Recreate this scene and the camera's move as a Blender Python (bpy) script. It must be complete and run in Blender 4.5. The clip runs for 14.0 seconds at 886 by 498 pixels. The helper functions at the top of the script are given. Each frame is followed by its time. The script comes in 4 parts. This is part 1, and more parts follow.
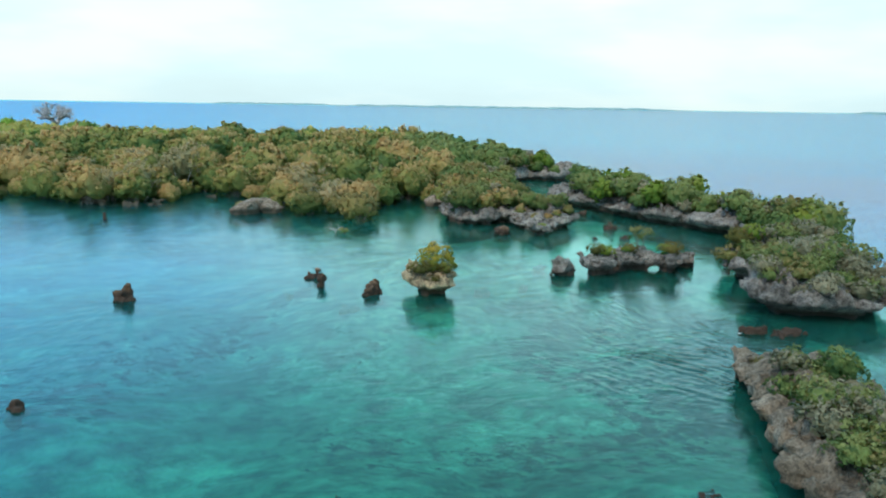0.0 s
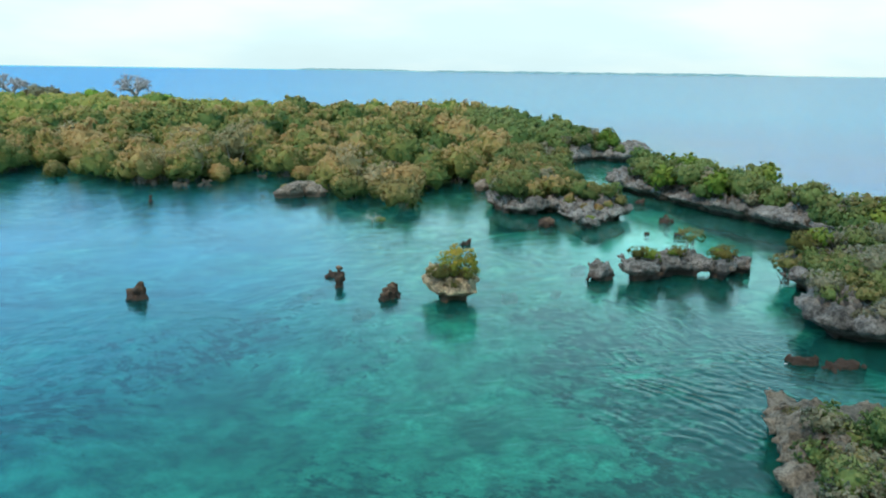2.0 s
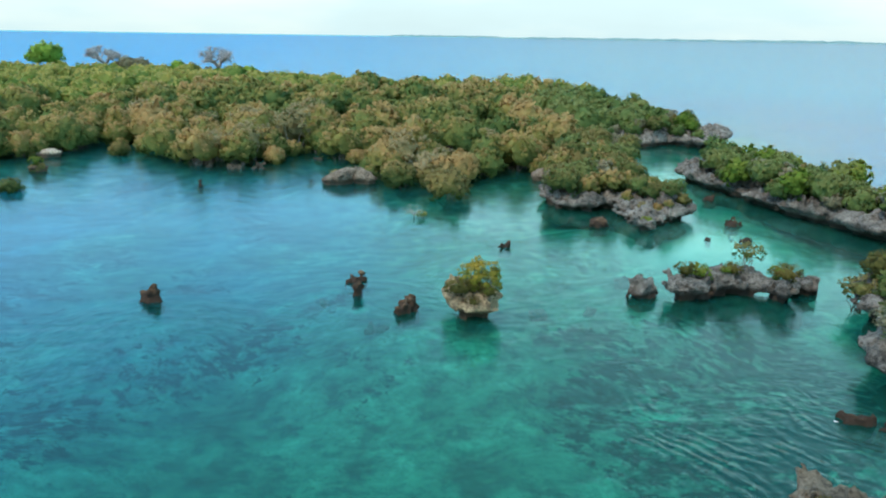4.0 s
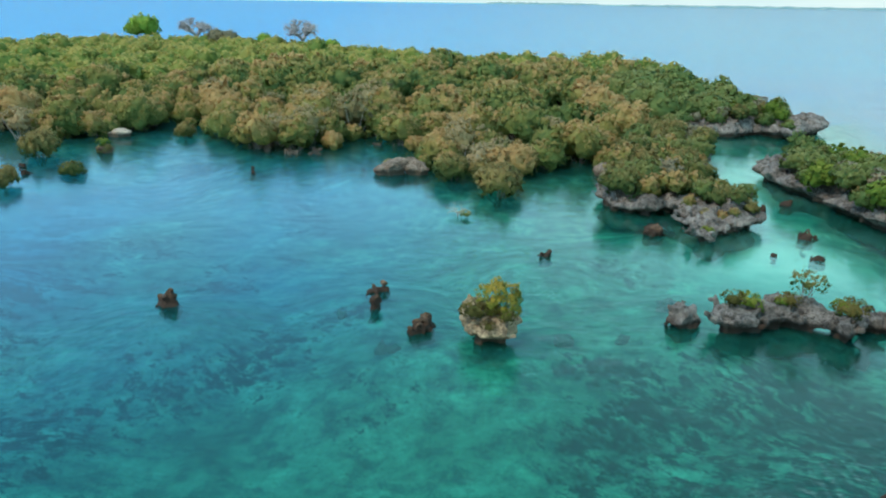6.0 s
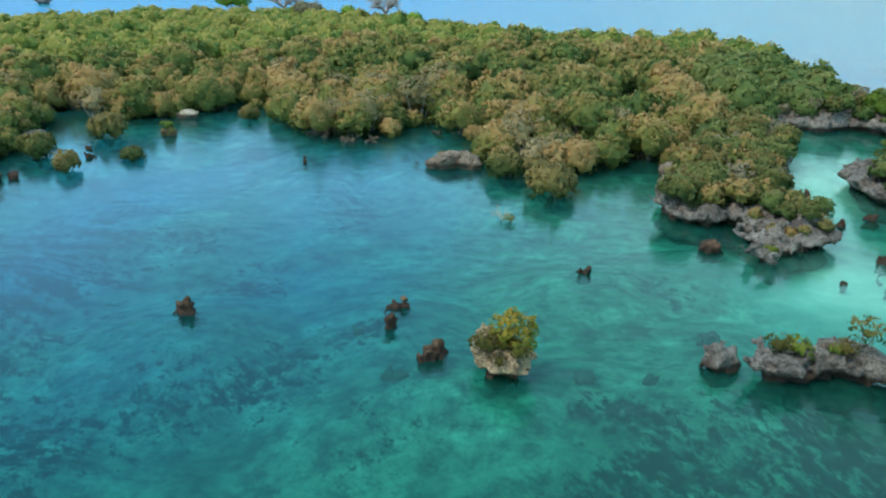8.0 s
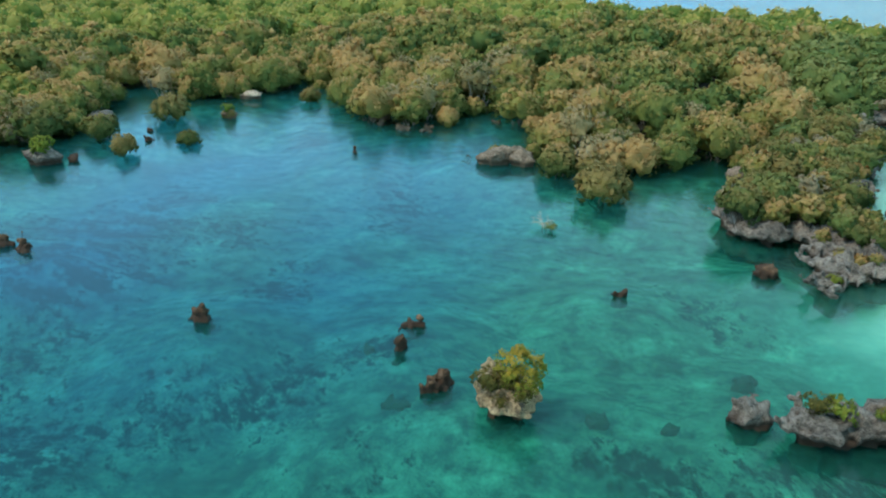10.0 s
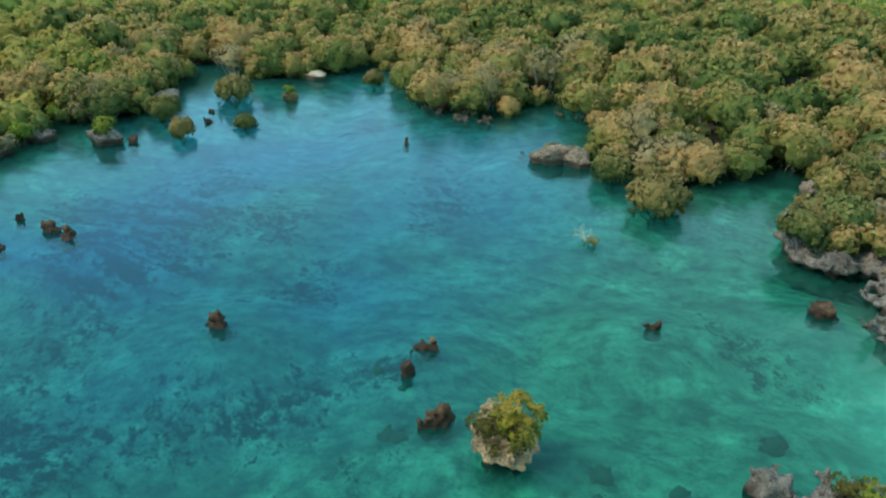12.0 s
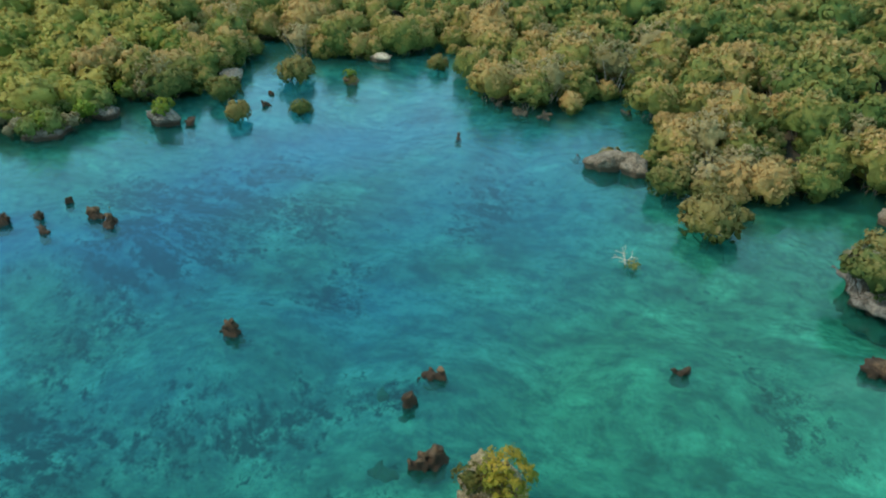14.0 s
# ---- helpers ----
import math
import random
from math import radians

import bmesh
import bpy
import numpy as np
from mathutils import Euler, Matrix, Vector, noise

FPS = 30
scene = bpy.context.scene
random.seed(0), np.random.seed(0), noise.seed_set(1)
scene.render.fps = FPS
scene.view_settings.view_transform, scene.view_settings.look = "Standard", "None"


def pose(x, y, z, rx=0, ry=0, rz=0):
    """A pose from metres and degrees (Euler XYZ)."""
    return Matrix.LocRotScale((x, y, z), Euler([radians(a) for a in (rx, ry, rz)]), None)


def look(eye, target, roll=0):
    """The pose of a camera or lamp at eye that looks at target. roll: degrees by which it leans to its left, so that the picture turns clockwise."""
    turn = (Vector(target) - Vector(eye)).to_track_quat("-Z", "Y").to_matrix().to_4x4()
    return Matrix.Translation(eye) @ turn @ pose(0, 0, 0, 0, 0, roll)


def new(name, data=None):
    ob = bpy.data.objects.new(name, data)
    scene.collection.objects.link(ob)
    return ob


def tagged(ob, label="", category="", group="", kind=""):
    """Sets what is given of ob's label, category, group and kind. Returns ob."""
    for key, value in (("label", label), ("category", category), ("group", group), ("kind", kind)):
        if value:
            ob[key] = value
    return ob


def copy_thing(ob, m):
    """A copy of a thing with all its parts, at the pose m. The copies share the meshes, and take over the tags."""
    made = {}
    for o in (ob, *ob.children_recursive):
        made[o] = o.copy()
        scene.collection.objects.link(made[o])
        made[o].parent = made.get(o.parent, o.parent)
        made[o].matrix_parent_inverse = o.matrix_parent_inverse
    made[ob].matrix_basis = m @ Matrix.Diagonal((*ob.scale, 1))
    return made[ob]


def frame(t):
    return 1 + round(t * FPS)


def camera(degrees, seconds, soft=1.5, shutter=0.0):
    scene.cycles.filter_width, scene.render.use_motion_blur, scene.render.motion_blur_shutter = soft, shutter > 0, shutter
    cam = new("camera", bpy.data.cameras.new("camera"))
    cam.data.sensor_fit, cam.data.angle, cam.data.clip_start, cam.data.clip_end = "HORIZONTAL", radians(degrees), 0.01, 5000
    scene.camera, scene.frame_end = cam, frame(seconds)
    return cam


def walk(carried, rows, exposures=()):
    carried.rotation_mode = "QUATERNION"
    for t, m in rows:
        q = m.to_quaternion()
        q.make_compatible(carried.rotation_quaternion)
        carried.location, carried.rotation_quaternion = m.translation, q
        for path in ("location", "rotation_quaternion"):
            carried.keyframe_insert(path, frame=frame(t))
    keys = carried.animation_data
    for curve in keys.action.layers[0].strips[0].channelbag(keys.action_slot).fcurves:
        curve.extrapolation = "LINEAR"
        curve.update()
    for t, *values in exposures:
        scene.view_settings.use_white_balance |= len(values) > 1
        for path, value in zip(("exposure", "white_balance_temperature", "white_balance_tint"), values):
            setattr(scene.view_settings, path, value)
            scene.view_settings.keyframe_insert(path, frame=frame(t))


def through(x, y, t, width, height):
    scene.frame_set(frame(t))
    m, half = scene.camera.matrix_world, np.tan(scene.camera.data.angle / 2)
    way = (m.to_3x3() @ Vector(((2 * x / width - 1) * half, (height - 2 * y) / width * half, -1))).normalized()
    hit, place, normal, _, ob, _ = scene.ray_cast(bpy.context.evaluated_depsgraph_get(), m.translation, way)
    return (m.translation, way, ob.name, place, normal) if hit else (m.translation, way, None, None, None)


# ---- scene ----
cam = camera(63.4, 14.0, soft=2.0)

PATH = [
    (0, (-1.531, -2.405, 11.48), (-1.411, -0.448, 11.086), 0.9),
    (0.5, (-0.663, -1.662, 11.924), (-0.597, 0.292, 11.505), 0.8),
    (1, (0.156, -0.913, 12.296), (0.171, 1.037, 11.854), 0.8),
    (1.5, (1.023, -0.053, 12.631), (0.982, 1.892, 12.167), 0.8),
    (2, (1.819, 0.802, 13.006), (1.724, 2.739, 12.52), 0.8),
    (2.5, (2.684, 1.621, 13.437), (2.532, 3.549, 12.928), 0.7),
    (3, (3.465, 2.644, 13.802), (3.255, 4.561, 13.272), 0.8),
    (5.5, (7.203, 7.566, 15.877), (6.702, 9.394, 15.24), 0.7),
    (6, (7.829, 8.568, 16.256), (7.272, 10.373, 15.6), 0.8),
    (6.5, (8.39, 9.557, 16.642), (7.78, 11.338, 15.966), 0.8),
    (7, (8.998, 10.628, 17.131), (8.331, 12.379, 16.432), 0.6),
    (7.5, (9.543, 11.631, 17.625), (8.825, 13.353, 16.905), 0.6),
    (8, (10.086, 12.677, 18.071), (9.315, 14.368, 17.331), 0.6),
    (10.5, (12.199, 17.979, 20.265), (11.194, 19.489, 19.422), 0.4),
    (11, (12.519, 19.039, 20.752), (11.472, 20.507, 19.887), 0.4),
    (11.5, (12.769, 20.125, 21.184), (11.682, 21.551, 20.298), 0.4),
    (12, (13.047, 21.239, 21.632), (11.918, 22.62, 20.726), 0.4),
    (12.5, (13.189, 22.338, 21.983), (12.024, 23.676, 21.06), 0.5),
    (13, (13.342, 23.417, 22.441), (12.142, 24.71, 21.499), 0.5),
    (13.5, (13.404, 24.563, 22.979), (12.172, 25.808, 22.014), 0.6),
    (14, (13.53, 25.69, 23.511), (12.265, 26.882, 22.522), 0.6),
]
walk(cam, [(t, look(eye, target, roll)) for t, eye, target, roll in PATH],
     [(0, 0.0, 6350, 10), (8, 0.0, 6550, 10), (11, 0.03, 6950, 8), (14, 0.06, 7300, 6)])

# ---- world, sun, exposure ----
SUN_AZ, SUN_EL = 215.0, 52.0          # degrees clockwise from +y, degrees up
world = bpy.data.worlds.new("hazy_sky")
world.use_nodes = True
scene.world = world
wn, wl = world.node_tree.nodes, world.node_tree.links
wn.clear()
w_out, w_bg = wn.new("ShaderNodeOutputWorld"), wn.new("ShaderNodeBackground")
w_sky = wn.new("ShaderNodeTexSky")
w_sky.sky_type, w_sky.sun_disc = "NISHITA", False
w_sky.sun_elevation, w_sky.sun_rotation = radians(SUN_EL), radians(SUN_AZ)
w_sky.air_density, w_sky.dust_density, w_sky.ozone_density = 1.0, 1.5, 2.0
w_co, w_map, w_noise, w_ramp = (wn.new("ShaderNode" + k) for k in ("TexCoord", "Mapping", "TexNoise", "ValToRGB"))
w_map.inputs["Scale"].default_value = (1.3, 1.3, 5.0)
w_noise.inputs["Scale"].default_value, w_noise.inputs["Detail"].default_value = 1.7, 5.0
w_ramp.color_ramp.elements[0].position, w_ramp.color_ramp.elements[1].position = 0.34, 0.66
w_ramp.color_ramp.elements[0].color, w_ramp.color_ramp.elements[1].color = (0.8, 0.8, 0.8, 1), (1, 1, 1, 1)
w_sep, w_haze = wn.new("ShaderNodeSeparateXYZ"), wn.new("ShaderNodeValToRGB")
for _ in range(2):
    w_haze.color_ramp.elements.new(0.5)
for e, (p, tone) in zip(w_haze.color_ramp.elements, ((0.0, (0.88, 1.07, 1.06)), (0.10, (0.94, 1.17, 1.17)), (0.22, (0.75, 2.0, 3.0)), (0.5, (0.4, 1.05, 1.75)))):
    e.position, e.color = p, (*(v / 3 for v in tone), 1)
w_veil, w_side, w_turn = wn.new("ShaderNodeValToRGB"), wn.new("ShaderNodeMix"), wn.new("ShaderNodeMapRange")
for _ in range(2):
    w_veil.color_ramp.elements.new(0.5)
for e, (p, tone) in zip(w_veil.color_ramp.elements, ((0.0, (0.88, 1.07, 1.06)), (0.13, (0.94, 1.18, 1.17)), (0.24, (1.4, 2.7, 3.0)), (0.5, (0.55, 1.15, 1.5)))):
    e.position, e.color = p, (*(v / 3 for v in tone), 1)
w_side.data_type, w_turn.interpolation_type = "RGBA", "SMOOTHSTEP"
w_turn.inputs["From Min"].default_value, w_turn.inputs["From Max"].default_value = -0.55, 0.15
w_gain = wn.new("ShaderNodeMix")
w_gain.data_type, w_gain.blend_type = "RGBA", "MULTIPLY"
w_gain.inputs["Factor"].default_value = 1.0
w_cloud = wn.new("ShaderNodeValToRGB")
w_cloud.color_ramp.elements[0].position, w_cloud.color_ramp.elements[1].position = 0.42, 0.58
w_cloud.color_ramp.elements[0].color, w_cloud.color_ramp.elements[1].color = (23.0, 24.6, 25.2, 1), (27.0, 25.2, 23.6, 1)
wl.new(w_noise.outputs["Fac"], w_cloud.inputs["Fac"])
wl.new(w_cloud.outputs["Color"], w_gain.inputs["B"])
w_mix = wn.new("ShaderNodeMix")
w_mix.data_type = "RGBA"
wl.new(w_co.outputs["Generated"], w_map.inputs["Vector"])
wl.new(w_map.outputs["Vector"], w_noise.inputs["Vector"])
wl.new(w_noise.outputs["Fac"], w_ramp.inputs["Fac"])
wl.new(w_co.outputs["Generated"], w_sep.inputs[0])
wl.new(w_sep.outputs["Z"], w_haze.inputs["Fac"])
wl.new(w_sep.outputs["Z"], w_veil.inputs["Fac"])
wl.new(w_sep.outputs["X"], w_turn.inputs["Value"])
wl.new(w_turn.outputs["Result"], w_side.inputs["Factor"])
wl.new(w_haze.outputs["Color"], w_side.inputs["A"])
wl.new(w_veil.outputs["Color"], w_side.inputs["B"])
wl.new(w_side.outputs["Result"], w_gain.inputs["A"])
wl.new(w_gain.outputs["Result"], w_mix.inputs["B"])
wl.new(w_ramp.outputs["Color"], w_mix.inputs["Factor"])
wl.new(w_sky.outputs["Color"], w_mix.inputs["A"])
wl.new(w_mix.outputs["Result"], w_bg.inputs["Color"])
wl.new(w_bg.outputs["Background"], w_out.inputs["Surface"])
w_bg.inputs["Strength"].default_value = 0.12

sun = new("sun", bpy.data.lights.new("sun", "SUN"))
sun.data.energy, sun.data.angle, sun.data.color = 3.5, radians(12), (1.0, 0.87, 0.66)
az, el = radians(SUN_AZ), radians(SUN_EL)
sun.matrix_world = look((60 * math.sin(az), 60 * math.cos(az), 80), (60 * math.sin(az) - math.sin(az) * math.cos(el), 60 * math.cos(az) - math.cos(az) * math.cos(el), 80 - math.sin(el)))


# ---- materials ----
class Nodes:
    """Short-hand for building one node material."""

    def __init__(self, name):
        self.mat = bpy.data.materials.new(name)
        self.mat.use_nodes = True
        self.nodes, self.links = self.mat.node_tree.nodes, self.mat.node_tree.links
        self.nodes.clear()
        self.out = self.add("OutputMaterial")

    def add(self, kind, **values):
        node = self.nodes.new("ShaderNode" + kind)
        for key, value in values.items():
            node.inputs[key].default_value = value
        return node

    def link(self, a, b):
        self.links.new(a, b)

    def place(self, scale=(1, 1, 1), turn=0.0):
        geo, m = self.add("NewGeometry"), self.add("Mapping")
        m.vector_type = "TEXTURE"
        m.inputs["Scale"].default_value, m.inputs["Rotation"].default_value = tuple(1 / v for v in scale), (0, 0, radians(turn))
        self.link(geo.outputs["Position"], m.inputs["Vector"])
        return m.outputs["Vector"]

    def noise(self, where, scale, detail=4.0, rough=0.55, warp=0.0):
        n = self.add("TexNoise", Scale=scale, Detail=detail, Roughness=rough, Distortion=warp)
        self.link(where, n.inputs["Vector"])
        return n.outputs["Fac"]

    def ramp(self, fac, *stops):
        r = self.add("ValToRGB")
        while len(r.color_ramp.elements) < len(stops):
            r.color_ramp.elements.new(0.5)
        for e, (p, c) in zip(r.color_ramp.elements, stops):
            e.position, e.color = p, (*c, 1) if len(c) == 3 else c
        self.link(fac, r.inputs["Fac"])
        return r.outputs["Color"]

    def mix(self, fac, a, b, how="MIX"):
        m = self.add("Mix")
        m.data_type, m.blend_type = "RGBA", how
        for value, key in ((fac, "Factor"), (a, "A"), (b, "B")):
            if isinstance(value, (int, float)):
                m.inputs[key].default_value = value
            elif isinstance(value, tuple):
                m.inputs[key].default_value = (*value, 1)
            else:
                self.link(value, m.inputs[key])
        return m.outputs["Result"]

    def math(self, how, a, b=0.0, clamp=False):
        m = self.add("Math")
        m.operation, m.use_clamp = how, clamp
        for n, value in enumerate((a, b)):
            if isinstance(value, (int, float)):
                m.inputs[n].default_value = value
            else:
                self.link(value, m.inputs[n])
        return m.outputs[0]

    def height(self):
        s, geo = self.add("SeparateXYZ"), self.add("NewGeometry")
        self.link(geo.outputs["Position"], s.inputs[0])
        return s.outputs["Z"]

    def bump(self, height, strength, distance):
        b = self.add("Bump", Strength=strength, Distance=distance)
        self.link(height, b.inputs["Height"])
        return b.outputs["Normal"]

    def finish(self, color, rough=0.9, normal=None, spec=0.3, through=0.0):
        p = self.add("BsdfPrincipled", Roughness=rough)
        p.inputs["Specular IOR Level"].default_value = spec
        self.link(color, p.inputs["Base Color"])
        if normal:
            self.link(normal, p.inputs["Normal"])
        shade = p.outputs[0]
        if through:
            t, m = self.add("BsdfTranslucent"), self.add("MixShader", Fac=through)
            self.link(color, t.inputs["Color"])
            self.link(shade, m.inputs[1])
            self.link(t.outputs[0], m.inputs[2])
            shade = m.outputs[0]
        self.link(shade, self.out.inputs["Surface"])
        return self.mat


def rock_material(name, pale, mid, dark, wet):
    """Pitted coral limestone with a dark wet foot."""
    n = Nodes(name)
    at = n.place()
    big, fine, grit = n.noise(at, 0.55, 5.0, 0.6), n.noise(at, 2.6, 8.0, 0.78, 0.4), n.noise(at, 9.0, 5.0, 0.7, 0.3)
    tone = n.ramp(n.math("ADD", n.math("MULTIPLY", big, 0.5), n.math("MULTIPLY", fine, 0.5)), (0.36, dark), (0.48, mid), (0.62, pale))
    tone = n.mix(n.ramp(fine, (0.36, (0.8, 0.8, 0.8)), (0.47, (0, 0, 0))), tone, dark)
    tone = n.mix(1.0, tone, n.ramp(grit, (0.3, (0.5, 0.48, 0.46)), (0.6, (1.15, 1.13, 1.1))), "MULTIPLY")
    warp = n.add("VectorMath")
    warp.operation = "SCALE"
    warp.inputs["Scale"].default_value = 0.35
    bend = n.add("TexNoise", Scale=3.5, Detail=2.0)
    n.link(at, bend.inputs["Vector"])
    n.link(bend.outputs["Color"], warp.inputs[0])
    moved = n.add("VectorMath")
    n.link(at, moved.inputs[0])
    n.link(warp.outputs[0], moved.inputs[1])
    vor = n.add("TexVoronoi", Scale=4.5)
    n.link(moved.outputs[0], vor.inputs["Vector"])
    pit = n.ramp(vor.outputs["Distance"], (0.05, (0, 0, 0)), (0.3, (1, 1, 1)))
    tone = n.mix(0.45, tone, n.mix(1.0, tone, pit, "MULTIPLY"))
    edge = n.math("ADD", n.height(), n.math("MULTIPLY", n.math("SUBTRACT", big, 0.5), 0.9))
    wetness = n.ramp(edge, (0.3, (1, 1, 1)), (0.62, (0, 0, 0)))
    tone = n.mix(wetness, tone, n.mix(fine, wet, tuple(v * 2.2 for v in wet)))
    silt = n.ramp(n.math("MULTIPLY", n.height(), -1.0), (0.1, (0, 0, 0)), (0.45, (1, 1, 1)))
    tone = n.mix(silt, tone, n.mix(fine, (0.08, 0.13, 0.10), (0.2, 0.26, 0.19)))
    relief = n.math("ADD", n.math("ADD", fine, n.math("MULTIPLY", grit, 0.4)), n.math("MULTIPLY", pit, 0.2))
    return n.finish(tone, 0.92, n.bump(relief, 1.0, 0.28), 0.2)


def leaf_material(name, old_shaded, mid, young_lit, through=0.5):
    """Foliage: green below, the fresh leaves on top turned towards their own tone, with lit tops and shaded undersides
    painted in, varied plant by plant and leaf by leaf.
    """
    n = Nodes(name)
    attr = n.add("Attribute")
    attr.attribute_name = "tone_and_light"
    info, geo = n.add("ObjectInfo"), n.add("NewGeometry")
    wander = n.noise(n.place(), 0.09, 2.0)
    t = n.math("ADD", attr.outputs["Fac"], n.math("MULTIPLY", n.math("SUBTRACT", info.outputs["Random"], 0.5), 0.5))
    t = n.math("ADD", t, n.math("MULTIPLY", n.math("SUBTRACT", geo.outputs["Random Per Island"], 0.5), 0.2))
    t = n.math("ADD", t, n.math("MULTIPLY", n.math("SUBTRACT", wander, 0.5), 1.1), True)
    # leaf tone and painted light in one ramp: dark low down, pale on top
    tone = n.ramp(t, (0.1, old_shaded), (0.5, mid), (0.9, young_lit))
    value = n.math("ADD", n.math("MULTIPLY", geo.outputs["Random Per Island"], 0.24), 0.88)
    sprig = n.noise(n.place(), 7.0, 4.0, 0.75)
    value = n.math("MULTIPLY", value, n.math("ADD", n.math("MULTIPLY", sprig, 0.9), 0.62))
    hsv = n.add("HueSaturation")
    n.link(tone, hsv.inputs["Color"])
    n.link(value, hsv.inputs["Value"])
    return n.finish(hsv.outputs["Color"], 0.75, n.bump(sprig, 0.6, 0.15), 0.2, through)


def bark_material(name, a, b):
    n = Nodes(name)
    at = n.place((3, 3, 1.2))
    grain = n.noise(at, 4.0, 5.0, 0.65)
    return n.finish(n.ramp(grain, (0.3, a), (0.7, b)), 0.9, n.bump(grain, 0.6, 0.03), 0.2)


def ground_material():
    """Sand, seagrass beds and coral rubble under the water, leaf litter and grey rock on land."""
    n = Nodes("seabed_and_soil")
    at = n.place((1, 1, 0.01))
    beds, clump = n.noise(at, 0.07, 4.0, 0.6, 0.4), n.noise(n.place((1, 1, 0.01), 30), 0.85, 7.0, 0.75, 0.2)
    drift = n.noise(n.place((1, 1.5, 0.01), 35), 0.16, 6.0, 0.62, 0.25)
    sand = n.ramp(drift, (0.32, (0.12, 0.23, 0.19)), (0.5, (0.33, 0.43, 0.33)), (0.68, (0.66, 0.70, 0.54)))
    sand = n.mix(n.ramp(clump, (0.38, (0.8, 0.8, 0.8)), (0.56, (0, 0, 0))), sand, (0.11, 0.19, 0.17))
    mottle = n.noise(n.place((1, 1.2, 0.01), 12), 0.42, 7.0, 0.72, 0.35)
    sand = n.mix(1.0, sand, n.ramp(mottle, (0.40, (0.50, 0.58, 0.60)), (0.50, (0.95, 0.96, 0.95)), (0.60, (1.3, 1.25, 1.2))), "MULTIPLY")
    deep = n.add("Attribute")
    deep.attribute_name = "deep"
    blue = n.ramp(n.math("ADD", n.math("MULTIPLY", drift, 0.55), n.math("MULTIPLY", clump, 0.45)), (0.36, (0.012, 0.10, 0.32)), (0.5, (0.03, 0.24, 0.56)), (0.62, (0.07, 0.40, 0.80)))
    sand = n.mix(deep.outputs["Fac"], sand, blue)
    finger = n.noise(n.place((1, 1.3, 0.01), -25), 1.0, 8.0, 0.78, 0.15)
    grass = n.mix(finger, (0.003, 0.022, 0.028), (0.028, 0.08, 0.08))
    grass = n.mix(deep.outputs["Fac"], grass, n.mix(finger, (0.004, 0.05, 0.16), (0.015, 0.12, 0.33)))
    cover = n.math("ADD", n.math("MULTIPLY", n.math("SUBTRACT", beds, 0.5), 1.9), n.math("MULTIPLY", n.math("SUBTRACT", finger, 0.5), 4.6))
    cover = n.math("ADD", cover, n.math("MULTIPLY", n.math("SUBTRACT", clump, 0.5), 1.5))
    streak = n.noise(n.place((1, 2.6, 0.01), 20), 0.22, 7.0, 0.68, 0.15)
    cover = n.math("ADD", cover, n.math("MULTIPLY", n.math("MULTIPLY", n.math("SUBTRACT", streak, 0.47), 6.5), deep.outputs["Fac"]))
    depth = n.add("Attribute")
    depth.attribute_name = "seagrass"
    cover = n.math("ADD", cover, n.math("SUBTRACT", n.math("MULTIPLY", depth.outputs["Fac"], 1.9), 0.9))
    bed = n.mix(n.ramp(cover, (0.12, (0, 0, 0)), (0.62, (1, 1, 1))), sand, grass)
    # pale sand of the shoal, plus the channel's sky reflection painted as sand
    bar = n.add("Attribute")
    bar.attribute_name = "shoal_and_sky_sheen"
    bed = n.mix(bar.outputs["Fac"], bed, n.mix(drift, (0.50, 0.55, 0.46), (0.85, 0.86, 0.78)))
    litter = n.ramp(n.noise(at, 1.4, 6.0, 0.7), (0.3, (0.025, 0.022, 0.016)), (0.7, (0.07, 0.06, 0.045)))
    land = n.ramp(n.math("ADD", n.height(), n.math("MULTIPLY", n.math("SUBTRACT", clump, 0.5), 0.3)), (0.0, (0, 0, 0)), (0.1, (1, 1, 1)))
    # seabed by the shore coloured dark for the trees' shadow and reflection
    shore_shade = n.add("Attribute")
    shore_shade.attribute_name = "shore_shade"
    bed = n.mix(shore_shade.outputs["Fac"], bed, n.mix(clump, (0.02, 0.035, 0.022), (0.07, 0.08, 0.05)))
    return n.finish(n.mix(land, bed, litter), 0.95, n.bump(clump, 0.5, 0.2), 0.1)


